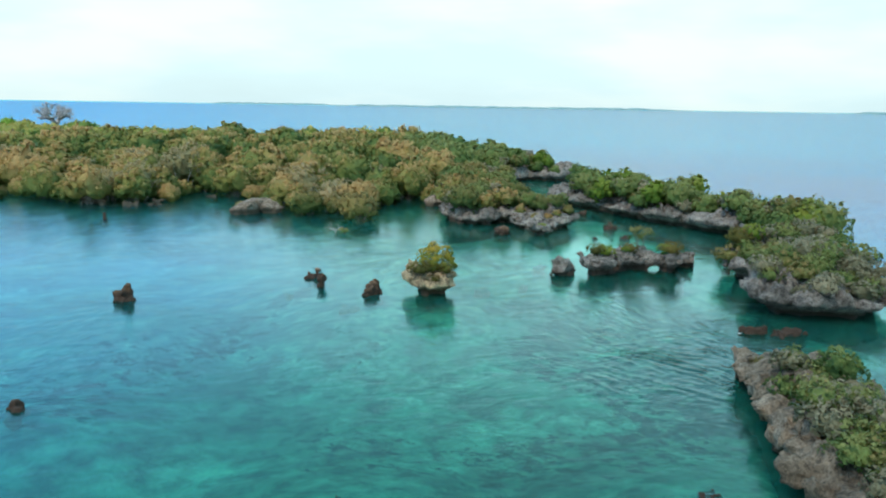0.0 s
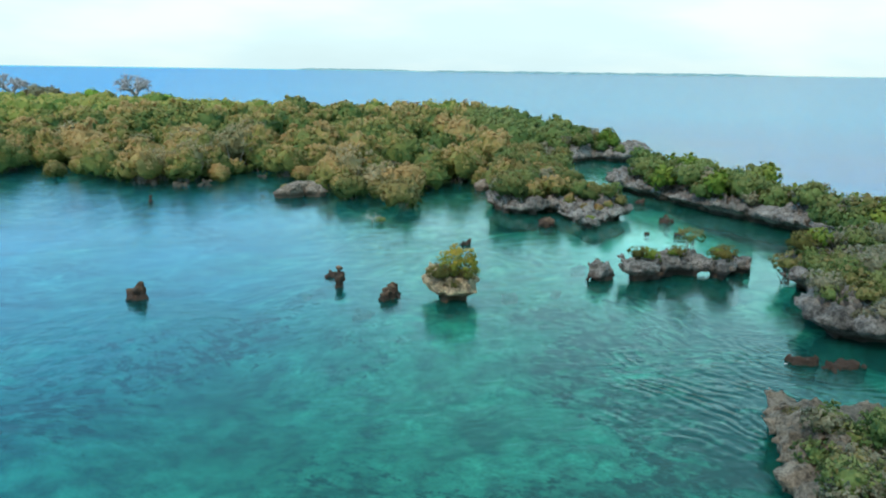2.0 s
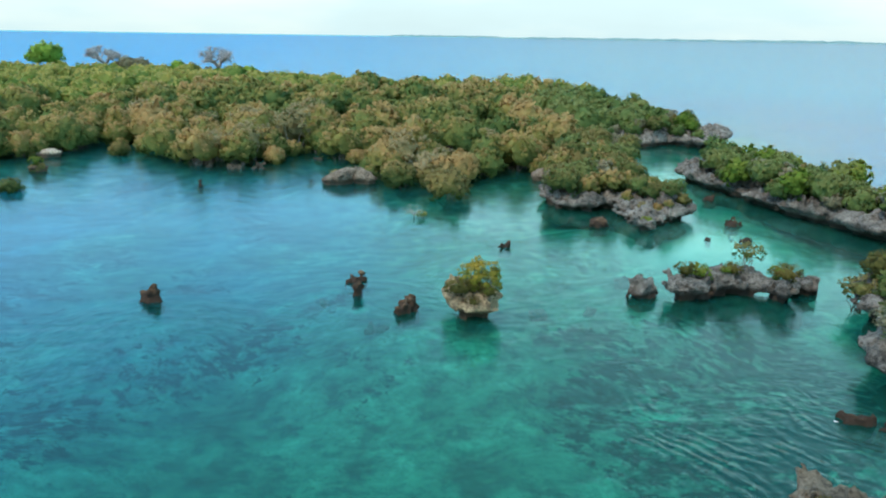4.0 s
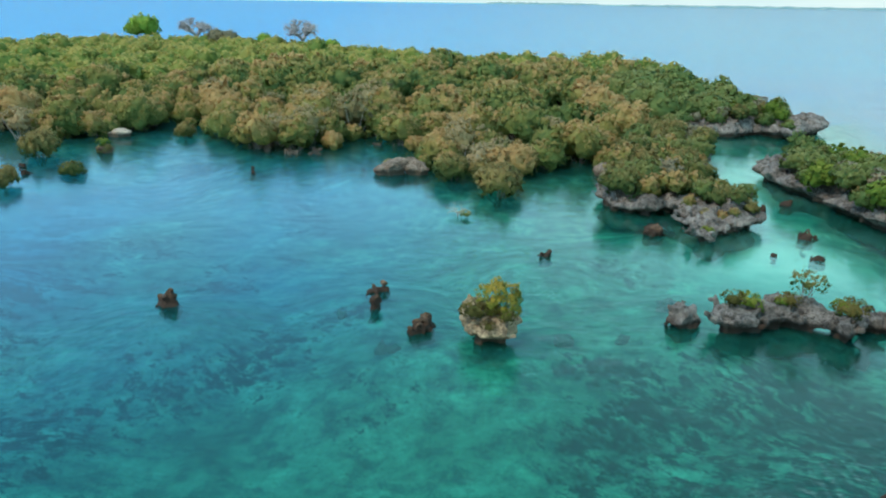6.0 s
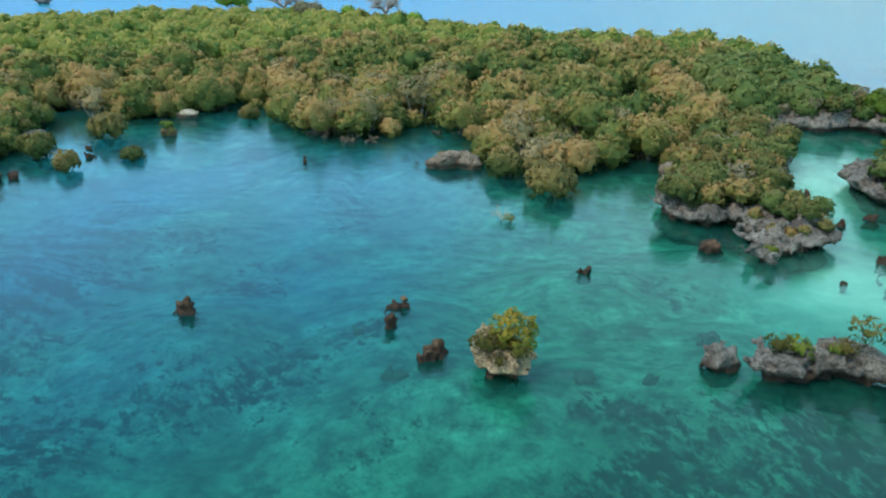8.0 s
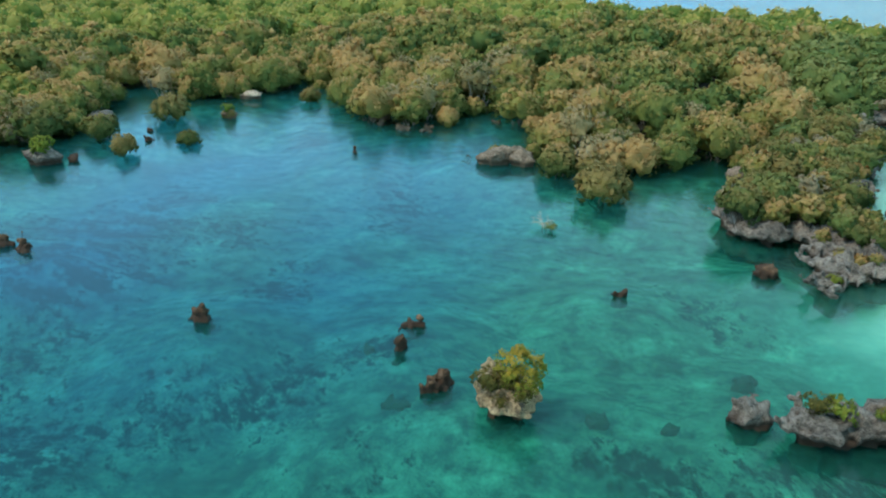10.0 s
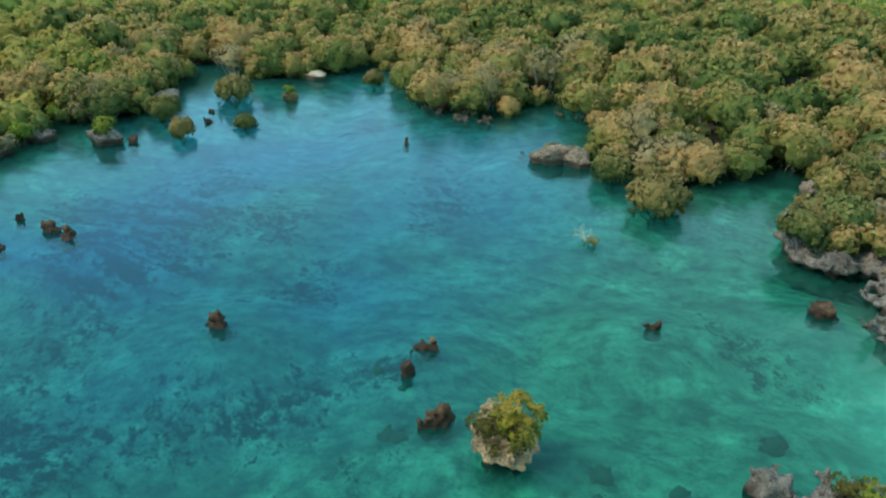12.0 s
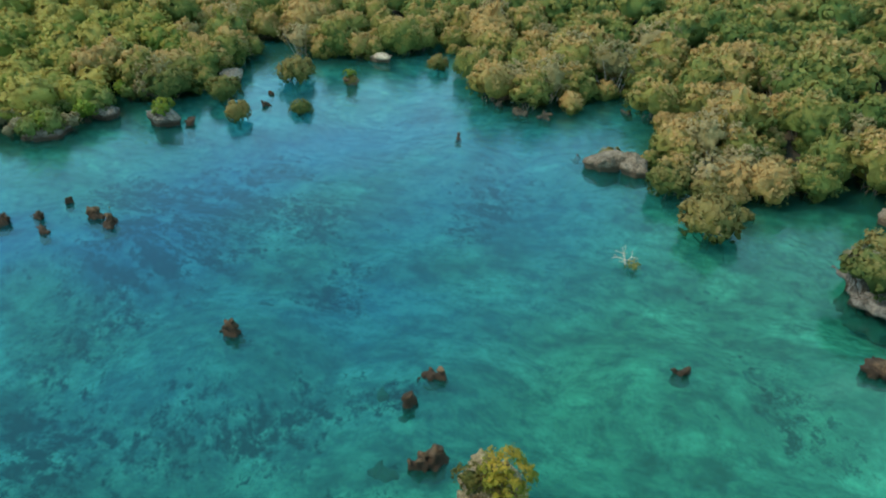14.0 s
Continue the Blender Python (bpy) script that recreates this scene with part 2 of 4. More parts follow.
def water_material():
    """Clear shallow sea: a tinted see-through body with wind ripples that mirror the sky."""
    n = Nodes("sea_water")
    fine = n.noise(n.place((1.0, 2.4, 1), 10), 2.1, 3.0, 0.6, 0.3)
    wide = n.noise(n.place((1.0, 2.2, 1), 18), 0.55, 3.0, 0.55, 0.5)
    drift = n.noise(n.place((1.0, 3.4, 1), -50), 0.75, 2.0, 0.5, 0.2)
    geo, gap = n.add("NewGeometry"), n.add("VectorMath")
    gap.operation = "DISTANCE"
    gap.inputs[1].default_value = (13.0, 29.0, 0.0)
    n.link(geo.outputs["Position"], gap.inputs[0])
    reef = n.add("VectorMath")
    reef.operation = "DISTANCE"
    reef.inputs[1].default_value = (18.5, 34.5, 0.0)
    n.link(geo.outputs["Position"], reef.inputs[0])
    bend = n.noise(n.place(), 0.16, 3.0, 0.5)
    rings = n.math("SINE", n.math("ADD", n.math("MULTIPLY", reef.outputs["Value"], 9.5), n.math("MULTIPLY", bend, 60.0)))
    rings = n.math("MULTIPLY", n.math("ADD", n.math("MULTIPLY", rings, 0.2), n.math("MULTIPLY", drift, 0.6)), n.ramp(n.noise(n.place(), 0.5, 3.0, 0.6), (0.4, (0.1, 0.1, 0.1)), (0.6, (1, 1, 1))))
    race = n.ramp(n.math("DIVIDE", gap.outputs["Value"], 9.0), (0.2, (1, 1, 1)), (1.0, (0, 0, 0)))
    gust = n.ramp(n.noise(n.place((1, 1, 1), 0), 0.035, 3.0), (0.4, (0.06, 0.06, 0.06)), (0.68, (0.34, 0.34, 0.34)))
    waves = n.math("MULTIPLY", n.math("ADD", n.math("MULTIPLY", fine, 0.35), wide), gust)
    waves = n.math("ADD", waves, n.math("MULTIPLY", n.math("MULTIPLY", rings, race), 0.42))
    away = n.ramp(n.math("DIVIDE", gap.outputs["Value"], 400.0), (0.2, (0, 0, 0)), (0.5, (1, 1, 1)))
    waves = n.math("ADD", waves, n.math("MULTIPLY", n.math("MULTIPLY", wide, away), 0.7))
    normal = n.bump(waves, 0.6, 0.35)
    clear, murk = n.add("BsdfTransparent", Color=(0.14, 0.64, 0.53, 1)), n.add("BsdfDiffuse", Color=(0.005, 0.125, 0.088, 1))
    shoal = n.add("VectorMath")
    shoal.operation = "DISTANCE"
    shoal.inputs[1].default_value = (17.5, 61.0, 0.0)
    n.link(geo.outputs["Position"], shoal.inputs[0])
    # centre of the channel, where reflected sky is painted into the water's tint
    channel_sheen = n.add("VectorMath")
    channel_sheen.operation = "DISTANCE"
    channel_sheen.inputs[1].default_value = (16.0, 84.0, 0.0)
    n.link(geo.outputs["Position"], channel_sheen.inputs[0])
    # covers the real shoal and the channel's painted sky reflection
    shallow = n.ramp(n.math("ADD", n.math("DIVIDE", n.math("MINIMUM", shoal.outputs["Value"], n.math("MULTIPLY", channel_sheen.outputs["Value"], 0.75)), 9.0), n.math("MULTIPLY", n.math("SUBTRACT", n.noise(n.place((1, 1, 1), 20), 0.16, 5.0, 0.62, 0.6), 0.5), 2.4)), (0.25, (0.85, 0.85, 0.85)), (1.0, (0, 0, 0)))
    axis = n.add("SeparateXYZ")
    n.link(geo.outputs["Position"], axis.inputs[0])
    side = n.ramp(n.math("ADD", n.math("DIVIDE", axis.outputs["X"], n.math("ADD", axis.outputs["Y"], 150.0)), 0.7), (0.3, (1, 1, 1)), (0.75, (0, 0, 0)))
    # wind sheen on the far sea, painted into its colour as streaks
    sheen_lanes = n.ramp(n.noise(n.place((1, 5, 1), -6), 0.012, 6.0, 0.65, 0.3), (0.38, (0.75, 0.82, 0.86)), (0.62, (1.35, 1.25, 1.2)))
    deep = n.add("Attribute")
    deep.attribute_name = "deep"
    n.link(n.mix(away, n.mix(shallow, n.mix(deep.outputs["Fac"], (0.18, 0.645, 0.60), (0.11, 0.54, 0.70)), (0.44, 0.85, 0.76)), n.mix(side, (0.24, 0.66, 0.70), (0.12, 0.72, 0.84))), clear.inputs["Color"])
    # far body colour changes with distance and bearing, streaked with the painted sheen
    n.link(n.mix(away, n.mix(shallow, n.mix(deep.outputs["Fac"], (0.014, 0.116, 0.10), (0.004, 0.09, 0.17)), (0.125, 0.33, 0.29)), n.mix(1.0, n.mix(side, (0.07, 0.41, 0.48), (0.02, 0.48, 0.68)), sheen_lanes, "MULTIPLY")), murk.inputs["Color"])
    body, skin = n.add("MixShader", Fac=0.23), n.add("MixShader")
    gloss, fres = n.add("BsdfGlossy", Roughness=0.1), n.add("Fresnel", IOR=1.33)
    n.link(normal, gloss.inputs["Normal"])
    n.link(normal, fres.inputs["Normal"])
    n.link(clear.outputs[0], body.inputs[1])
    n.link(murk.outputs[0], body.inputs[2])
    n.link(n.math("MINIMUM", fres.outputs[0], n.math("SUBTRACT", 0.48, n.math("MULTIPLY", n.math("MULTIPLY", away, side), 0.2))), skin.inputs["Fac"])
    n.link(body.outputs[0], skin.inputs[1])
    n.link(gloss.outputs[0], skin.inputs[2])
    n.link(skin.outputs[0], n.out.inputs["Surface"])
    return n.mat


M_ROCK = rock_material("grey_coral_rock", (0.33, 0.30, 0.275), (0.165, 0.15, 0.14), (0.032, 0.029, 0.027), (0.032, 0.023, 0.018))
M_TAN = rock_material("tan_coral_rock", (0.60, 0.47, 0.30), (0.36, 0.28, 0.18), (0.09, 0.07, 0.05), (0.05, 0.032, 0.02))
M_RIM = rock_material("brown_grey_coral_rock", (0.33, 0.27, 0.21), (0.18, 0.148, 0.115), (0.05, 0.042, 0.033), (0.05, 0.036, 0.026))
M_BROWN = rock_material("brown_wet_rock", (0.235, 0.145, 0.092), (0.10, 0.062, 0.04), (0.026, 0.018, 0.014), (0.035, 0.022, 0.016))
M_SUNK = rock_material("weedy_sunken_rock", (0.16, 0.12, 0.08), (0.08, 0.062, 0.045), (0.02, 0.018, 0.015), (0.045, 0.04, 0.032))
M_WHITE = rock_material("whitish_weathered_rock", (0.55, 0.47, 0.39), (0.36, 0.30, 0.245), (0.11, 0.09, 0.07), (0.06, 0.045, 0.034))
M_PALE = rock_material("pale_weathered_rock", (0.34, 0.27, 0.215), (0.21, 0.165, 0.13), (0.07, 0.055, 0.044), (0.07, 0.05, 0.036))
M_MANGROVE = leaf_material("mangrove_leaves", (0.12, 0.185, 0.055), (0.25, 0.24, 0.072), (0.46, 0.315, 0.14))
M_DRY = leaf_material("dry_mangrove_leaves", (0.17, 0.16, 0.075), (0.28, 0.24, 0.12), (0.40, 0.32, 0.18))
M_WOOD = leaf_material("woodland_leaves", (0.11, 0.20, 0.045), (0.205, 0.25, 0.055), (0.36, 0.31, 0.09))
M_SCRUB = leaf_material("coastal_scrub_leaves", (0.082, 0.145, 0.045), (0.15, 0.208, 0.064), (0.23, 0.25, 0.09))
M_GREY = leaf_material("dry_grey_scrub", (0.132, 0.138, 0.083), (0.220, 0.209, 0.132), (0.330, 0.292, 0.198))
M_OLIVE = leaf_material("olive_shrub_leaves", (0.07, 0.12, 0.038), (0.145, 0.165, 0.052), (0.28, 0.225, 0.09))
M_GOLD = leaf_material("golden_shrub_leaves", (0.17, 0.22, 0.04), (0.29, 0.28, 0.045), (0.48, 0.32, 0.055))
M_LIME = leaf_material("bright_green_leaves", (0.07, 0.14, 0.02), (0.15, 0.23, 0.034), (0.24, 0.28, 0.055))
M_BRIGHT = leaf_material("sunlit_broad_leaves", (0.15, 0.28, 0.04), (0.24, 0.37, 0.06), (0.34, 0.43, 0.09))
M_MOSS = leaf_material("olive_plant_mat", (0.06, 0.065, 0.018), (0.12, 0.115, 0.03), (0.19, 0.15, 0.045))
M_BARK = bark_material("grey_mangrove_bark", (0.10, 0.085, 0.07), (0.26, 0.23, 0.20))
M_TWIG = bark_material("dark_shrub_stems", (0.035, 0.03, 0.024), (0.10, 0.085, 0.068))
M_BLEACHED = bark_material("bleached_dead_wood", (0.24, 0.22, 0.18), (0.48, 0.45, 0.39))
M_PALEBARK = bark_material("pale_grey_bark", (0.22, 0.20, 0.175), (0.42, 0.39, 0.35))
M_BAOBAB = bark_material("baobab_bark", (0.24, 0.228, 0.235), (0.40, 0.385, 0.395))
M_GROUND, M_WATER = ground_material(), water_material()


# ---- shape helpers ----
def lattice(ix, iy, iz, seed):
    h = (ix * 374761393 + iy * 668265263 + iz * 2147483647 + seed * 1442695041) & 0xFFFFFFFF
    h = ((h ^ (h >> 13)) * 1274126177) & 0xFFFFFFFF
    return ((h ^ (h >> 16)) & 0xFFFF) / 32767.5 - 1.0


def wave_noise(x, y, z, size, seed=0):
    """Smooth noise in -1..1 with features of the given size."""
    p = [np.asarray(v, float) / size for v in (x, y, z)]
    i = [np.floor(v).astype(np.int64) for v in p]
    f = [v - k for v, k in zip(p, i)]
    f = [v * v * (3 - 2 * v) for v in f]
    total = 0.0
    for a in (0, 1):
        for b in (0, 1):
            for c in (0, 1):
                w = (f[0] if a else 1 - f[0]) * (f[1] if b else 1 - f[1]) * (f[2] if c else 1 - f[2])
                total = total + w * lattice(i[0] + a, i[1] + b, i[2] + c, seed)
    return total


def outline_distance(x, y, outline):
    """Signed distance to a closed outline: negative inside."""
    p = np.array(outline, float)
    q = np.roll(p, -1, 0)
    best, inside = np.full(np.shape(x), 1e9), np.zeros(np.shape(x), bool)
    for (ax, ay), (bx, by) in zip(p, q):
        dx, dy = bx - ax, by - ay
        t = np.clip(((x - ax) * dx + (y - ay) * dy) / (dx * dx + dy * dy + 1e-9), 0, 1)
        best = np.minimum(best, (x - ax - t * dx) ** 2 + (y - ay - t * dy) ** 2)
        if ay != by:
            inside ^= ((ay > y) != (by > y)) & (x < dx * (y - ay) / dy + ax)
    return np.where(inside, -1, 1) * np.sqrt(best)


def skin_field(field, origin, step):
    """The skin of the region where a sampled field is negative: vertices and quads."""
    neg = field < 0
    nx, ny, nz = (n - 1 for n in field.shape)
    corner = lambda a, f: f[a[0] : nx + a[0], a[1] : ny + a[1], a[2] : nz + a[2]]  # noqa: E731
    corners = [(a, b, c) for a in (0, 1) for b in (0, 1) for c in (0, 1)]
    count = sum(corner(a, neg).astype(np.int8) for a in corners)
    live = (count > 0) & (count < 8)
    cells = np.argwhere(live)
    value = {a: corner(a, field)[live] for a in corners}
    total, hits = np.zeros((len(cells), 3)), np.zeros(len(cells))
    for a in corners:
        for axis in range(3):
            if a[axis] == 0:
                b = tuple(v + (n == axis) for n, v in enumerate(a))
                va, vb = value[a], value[b]
                cross = (va < 0) != (vb < 0)
                t = np.where(cross, va / np.where(cross, va - vb, 1), 0)
                spot = np.tile(np.array(a, float), (len(cells), 1))
                spot[:, axis] = t
                total += spot * cross[:, None]
                hits += cross
    verts = np.array(origin) + step * (cells + total / hits[:, None])
    index = np.full(live.shape, -1)
    index[live] = np.arange(len(cells))
    quads = []
    for axis in range(3):
        u, v = (axis + 1) % 3, (axis + 2) % 3
        low = [slice(1, nx), slice(1, ny), slice(1, nz)]
        low[axis] = slice(0, (nx, ny, nz)[axis])
        high = list(low)
        high[axis] = slice(1, (nx, ny, nz)[axis] + 1)
        a, b = neg[tuple(low)], neg[tuple(high)]
        at = np.argwhere(a != b) + [s.start for s in low]
        flip = a[a != b]
        ring = []
        for du, dv in ((0, 0), (1, 0), (1, 1), (0, 1)):
            c = at.copy()
            c[:, u] -= du
            c[:, v] -= dv
            ring.append(index[c[:, 0], c[:, 1], c[:, 2]])
        ring = np.stack(ring, 1)
        ring[~flip] = ring[~flip][:, ::-1]
        quads.append(ring)
    return verts, np.concatenate(quads)


def mesh_of(name, verts, faces, material, smooth=True, tone_and_light=None, normals=None):
    """A mesh from arrays of vertices and of triangles or quads."""
    me = bpy.data.meshes.new(name)
    k = faces.shape[1]
    me.vertices.add(len(verts))
    me.vertices.foreach_set("co", np.asarray(verts, np.float32).ravel())
    me.loops.add(faces.size)
    me.loops.foreach_set("vertex_index", faces.astype(np.int32).ravel())
    me.polygons.add(len(faces))
    me.polygons.foreach_set("loop_start", np.arange(0, faces.size, k, dtype=np.int32))
    me.polygons.foreach_set("use_smooth", np.full(len(faces), smooth))
    for key, values in (tone_and_light or {}).items():
        me.attributes.new(key, "FLOAT", "POINT").data.foreach_set("value", np.asarray(values, np.float32))
    me.materials.append(material)
    me.update(calc_edges=True)
    me.validate()
    if normals is not None:
        me.normals_split_custom_set_from_vertices(normals.astype(np.float32))
    return me


def part(name, mesh, parent, label=""):
    ob = new(name, mesh)
    ob.parent = parent
    return tagged(ob, label)


def largest_piece(verts, quads):
    """The biggest connected piece of a mesh."""
    mark = np.arange(len(verts))
    while True:
        low = mark[quads].min(1)
        then = mark.copy()
        np.minimum.at(then, quads.ravel(), np.repeat(low, 4))
        then = then[then]
        if (then == mark).all():
            break
        mark = then
    best = np.bincount(mark).argmax()
    keep = mark == best
    fresh = np.cumsum(keep) - 1
    return verts[keep], fresh[quads[keep[quads[:, 0]]]]


ROCKS = []


class RockField:
    """A sampled rock: its skin, and the height of its top for what grows on it."""

    def __init__(self, outline, top, step, seed, notch=0.55, lip=0.9, rough=0.3, pit=0.16, foot=-1.6, dome=0.5, hole=None, slope=(0, 0), grain=1.0, flare=0.0, taper=0.0, peaks=()):
        p = np.array(outline, float)
        lo, hi = p.min(0) - 1.4, p.max(0) + 1.4
        xs, ys = (np.arange(lo[n], hi[n] + step, step) for n in (0, 1))
        zs = np.arange(foot - step, top * 1.4 + 1.4, step)
        x2, y2 = np.meshgrid(xs, ys, indexing="ij")
        d = outline_distance(x2 + 0.5 * rough * wave_noise(x2, y2, 0, 2.2, seed), y2 + 0.5 * rough * wave_noise(x2, y2, 9, 2.2, seed + 1), outline)
        mid = p.mean(0)
        crest = top * 0.86 + 0.14 * abs(top) * wave_noise(x2, y2, 3, 3.0, seed + 2) + rough * 0.9 * wave_noise(x2, y2, 7, 1.8 * grain, seed + 9) + slope[0] * (x2 - mid[0]) + slope[1] * (y2 - mid[1])
        crest = crest - dome * np.exp(-np.maximum(-d, 0) / 0.8) + rough * 0.8 * wave_noise(x2, y2, 5, 0.9 * grain, seed + 3)
        for px, py, rise, wide in peaks:
            crest = crest + rise * np.exp(-((x2 - px) ** 2 + (y2 - py) ** 2) / wide**2)
        x, y, z = np.meshgrid(xs, ys, zs, indexing="ij")
        wall = np.interp(zs, [-1.6, -0.5, -0.1, 0.25, lip, lip + 0.5, lip + 1.5], [-0.75 * notch, -0.9 * notch, -notch, -notch, 0.05, 0.15, -0.4])
        wall = wall + flare * np.maximum(-0.25 - zs, 0) - taper * np.maximum(zs, 0)
        f = np.maximum(d[:, :, None] - wall, (z - crest[:, :, None]) * 0.9)
        f = f + rough * (0.75 * wave_noise(x, y, z, 1.5 * grain, seed + 4) + 0.55 * wave_noise(x, y, z * 1.3, 0.7 * grain, seed + 5))
        f = f + pit * 1.15 * (2.6 * np.abs(wave_noise(x, y, z * 0.8, 0.62 * grain, seed + 6)) - 0.85) + pit * 0.8 * (1 - 2.4 * np.abs(wave_noise(x, y, z, 1.1 * grain, seed + 7))) + pit * 1.2 * wave_noise(x, y, z, 0.27, seed + 10)
        f = f + rough * 0.9 * wave_noise(x, y, z, 3.1, seed + 8)
        if hole:
            f = np.maximum(f, hole(x, y, z))
        f = np.maximum(f, foot - z)
        f[:, :, 0] = f[:, :, -1] = f[0] = f[-1] = f[:, 0] = f[:, -1] = 1.0
        self.verts, self.quads = largest_piece(*skin_field(f, (xs[0], ys[0], zs[0]), step))
        self.xs, self.ys, self.step = xs, ys, step
        self.tops = np.where((f < 0).any(2), zs[len(zs) - 1 - np.argmax((f < 0)[:, :, ::-1], 2)], -9.0)
        self.inner = -d
        ROCKS.append(self)

    def spot(self, x, y):
        i, j = int(round((x - self.xs[0]) / self.step)), int(round((y - self.ys[0]) / self.step))
        if 0 <= i < len(self.xs) and 0 <= j < len(self.ys):
            return self.tops[i, j], self.inner[i, j]
        return -9.0, -9.0


def rock_thing(name, label, outline, top, step, seed, material, category="rock", group="", **more):
    field = RockField(outline, top, step, seed, **more)
    ob = new(name, mesh_of(name, field.verts, field.quads, material))
    tagged(ob, label, category, group)
    return field


def blob_outline(cx, cy, rx, ry, turn=0.0, n=9, seed=0):
    """An uneven round outline."""
    rng = np.random.default_rng(seed)
    a = np.arange(n) / n * 2 * math.pi
    r = 1 + rng.uniform(-0.22, 0.16, n)
    u, v, c, s = rx * r * np.cos(a), ry * r * np.sin(a), math.cos(radians(turn)), math.sin(radians(turn))
    return list(zip(cx + c * u - s * v, cy + s * u + c * v))


# ---- plants ----
BALLS = []
for fineness in (2, 3):
    _bm = bmesh.new()
    bmesh.ops.create_icosphere(_bm, subdivisions=fineness, radius=1.0)
    _bm.verts.ensure_lookup_table()
    BALLS.append((np.array([v.co[:] for v in _bm.verts]), np.array([[v.index for v in f.verts] for f in _bm.faces])))
    _bm.free()


def crown_arrays(seed, width, height, lift, lobes, leaves, leaf, core=0.8, flat=0.0):
    """A crown of leafy lobes over a heart coloured dark as shade: vertices, triangles, tones, normals, and the lobes'
    centres.
    """
    rng = np.random.default_rng(seed)
    k = np.arange(lobes) + 0.5
    z = 1 - 1.25 * k / lobes
    a = k * 2.39996 + rng.uniform(-0.5, 0.5, lobes)
    s = np.sqrt(np.maximum(1 - z * z, 0))
    radius = 0.5 * width * rng.uniform(0.32, 0.72, lobes) * 3.3 / lobes**0.5
    reach = 0.5 * width - radius * 0.8
    squash = height / width
    centre = np.stack([np.cos(a) * s * reach, np.sin(a) * s * reach, (z + 0.25) * reach * squash * (1.25 - flat)], 1) * rng.uniform(0.8, 1.12, (lobes, 1))
    low = (centre[:, 2] - radius).min()
    centre[:, 2] += lift - low
    top = (centre[:, 2] + radius).max()
    heart = np.array([0, 0, lift + 0.4 * (top - lift)])
    ball, rim = BALLS[1 if leaves >= 600 else 0]
    away = heart - centre
    b = ball @ away.T
    disc = b * b - (away * away).sum(1) + (0.7 * radius) ** 2
    reach_out = np.where(disc > 0, np.sqrt(np.maximum(disc, 0)) - b, 0).max(1)
    floor = 0.22 * width / np.sqrt((ball[:, 0] ** 2 + ball[:, 1] ** 2) + (ball[:, 2] / squash) ** 2)
    v = heart + ball * (np.maximum(reach_out, floor) * min(core / 0.8, 1) * rng.uniform(0.82, 1.08, len(ball)))[:, None]
    v[:, 2] = np.maximum(v[:, 2], lift + 0.05)
    tall = max(top - lift, 0.1)
    # the heart takes the darker tones, as painted shade between the leaves
    verts, faces, normals, tone_and_light, base = [v], [rim], [ball + rng.normal(0, 0.35, ball.shape)], [0.05 + 0.5 * np.clip((v[:, 2] - lift) / tall, 0, 1)], len(ball)
    n = max(4, leaves // lobes)
    for c, r in zip(centre, radius):
        lean = c - heart
        lean /= np.linalg.norm(lean) + 1e-6
        sprays = max(9, n // 8)
        tuft = rng.normal(size=(sprays, 3)) + 0.8 * lean + [0, 0, 0.35]
        tuft /= np.linalg.norm(tuft, axis=1)[:, None]
        tuft *= rng.uniform(0.72, 0.98, (sprays, 1))
        pick = rng.integers(0, sprays, n)
        near = rng.normal(size=(n, 3)) + 0.3 * tuft[pick]
        near /= np.linalg.norm(near, axis=1)[:, None]
        at = c + (tuft[pick] * rng.uniform(0.85, 1.0, (n, 1)) + near * rng.uniform(0.03, 0.24, (n, 1))) * r
        way = at - c
        way /= np.linalg.norm(way, axis=1)[:, None]
        face = way + 0.4 * near + 0.6 * rng.normal(size=(n, 3))
        face /= np.linalg.norm(face, axis=1)[:, None]
        u = np.cross(face, rng.normal(size=(n, 3)))
        u /= np.linalg.norm(u, axis=1)[:, None]
        w = np.cross(face, u)
        size = leaf * rng.uniform(0.55, 1.4, (n, 1))
        quad = np.stack([at - u * size, at + w * size * 0.6 - face * size * 0.2, at + u * size, at - w * size * 0.6 - face * size * 0.2], 1)
        verts.append(quad.reshape(-1, 3))
        out = at - heart
        soft = 0.65 * way + 0.1 * face + 0.06 * near + 0.5 * out / (np.linalg.norm(out, axis=1)[:, None] + 1e-6)
        normals.append(np.repeat(soft / np.linalg.norm(soft, axis=1)[:, None], 4, 0))
        first = base + 4 * np.arange(n)[:, None]
        faces.append(np.concatenate([first + [0, 2, 1], first + [0, 3, 2]]))
        # lobe tops toned paler and undersides darker, as daylight would leave them
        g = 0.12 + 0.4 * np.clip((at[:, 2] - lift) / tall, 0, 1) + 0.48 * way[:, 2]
        tone_and_light.append(np.repeat(g, 4))
        base += 4 * n
    return np.concatenate(verts), np.concatenate(faces), np.concatenate(tone_and_light), np.concatenate(normals), centre


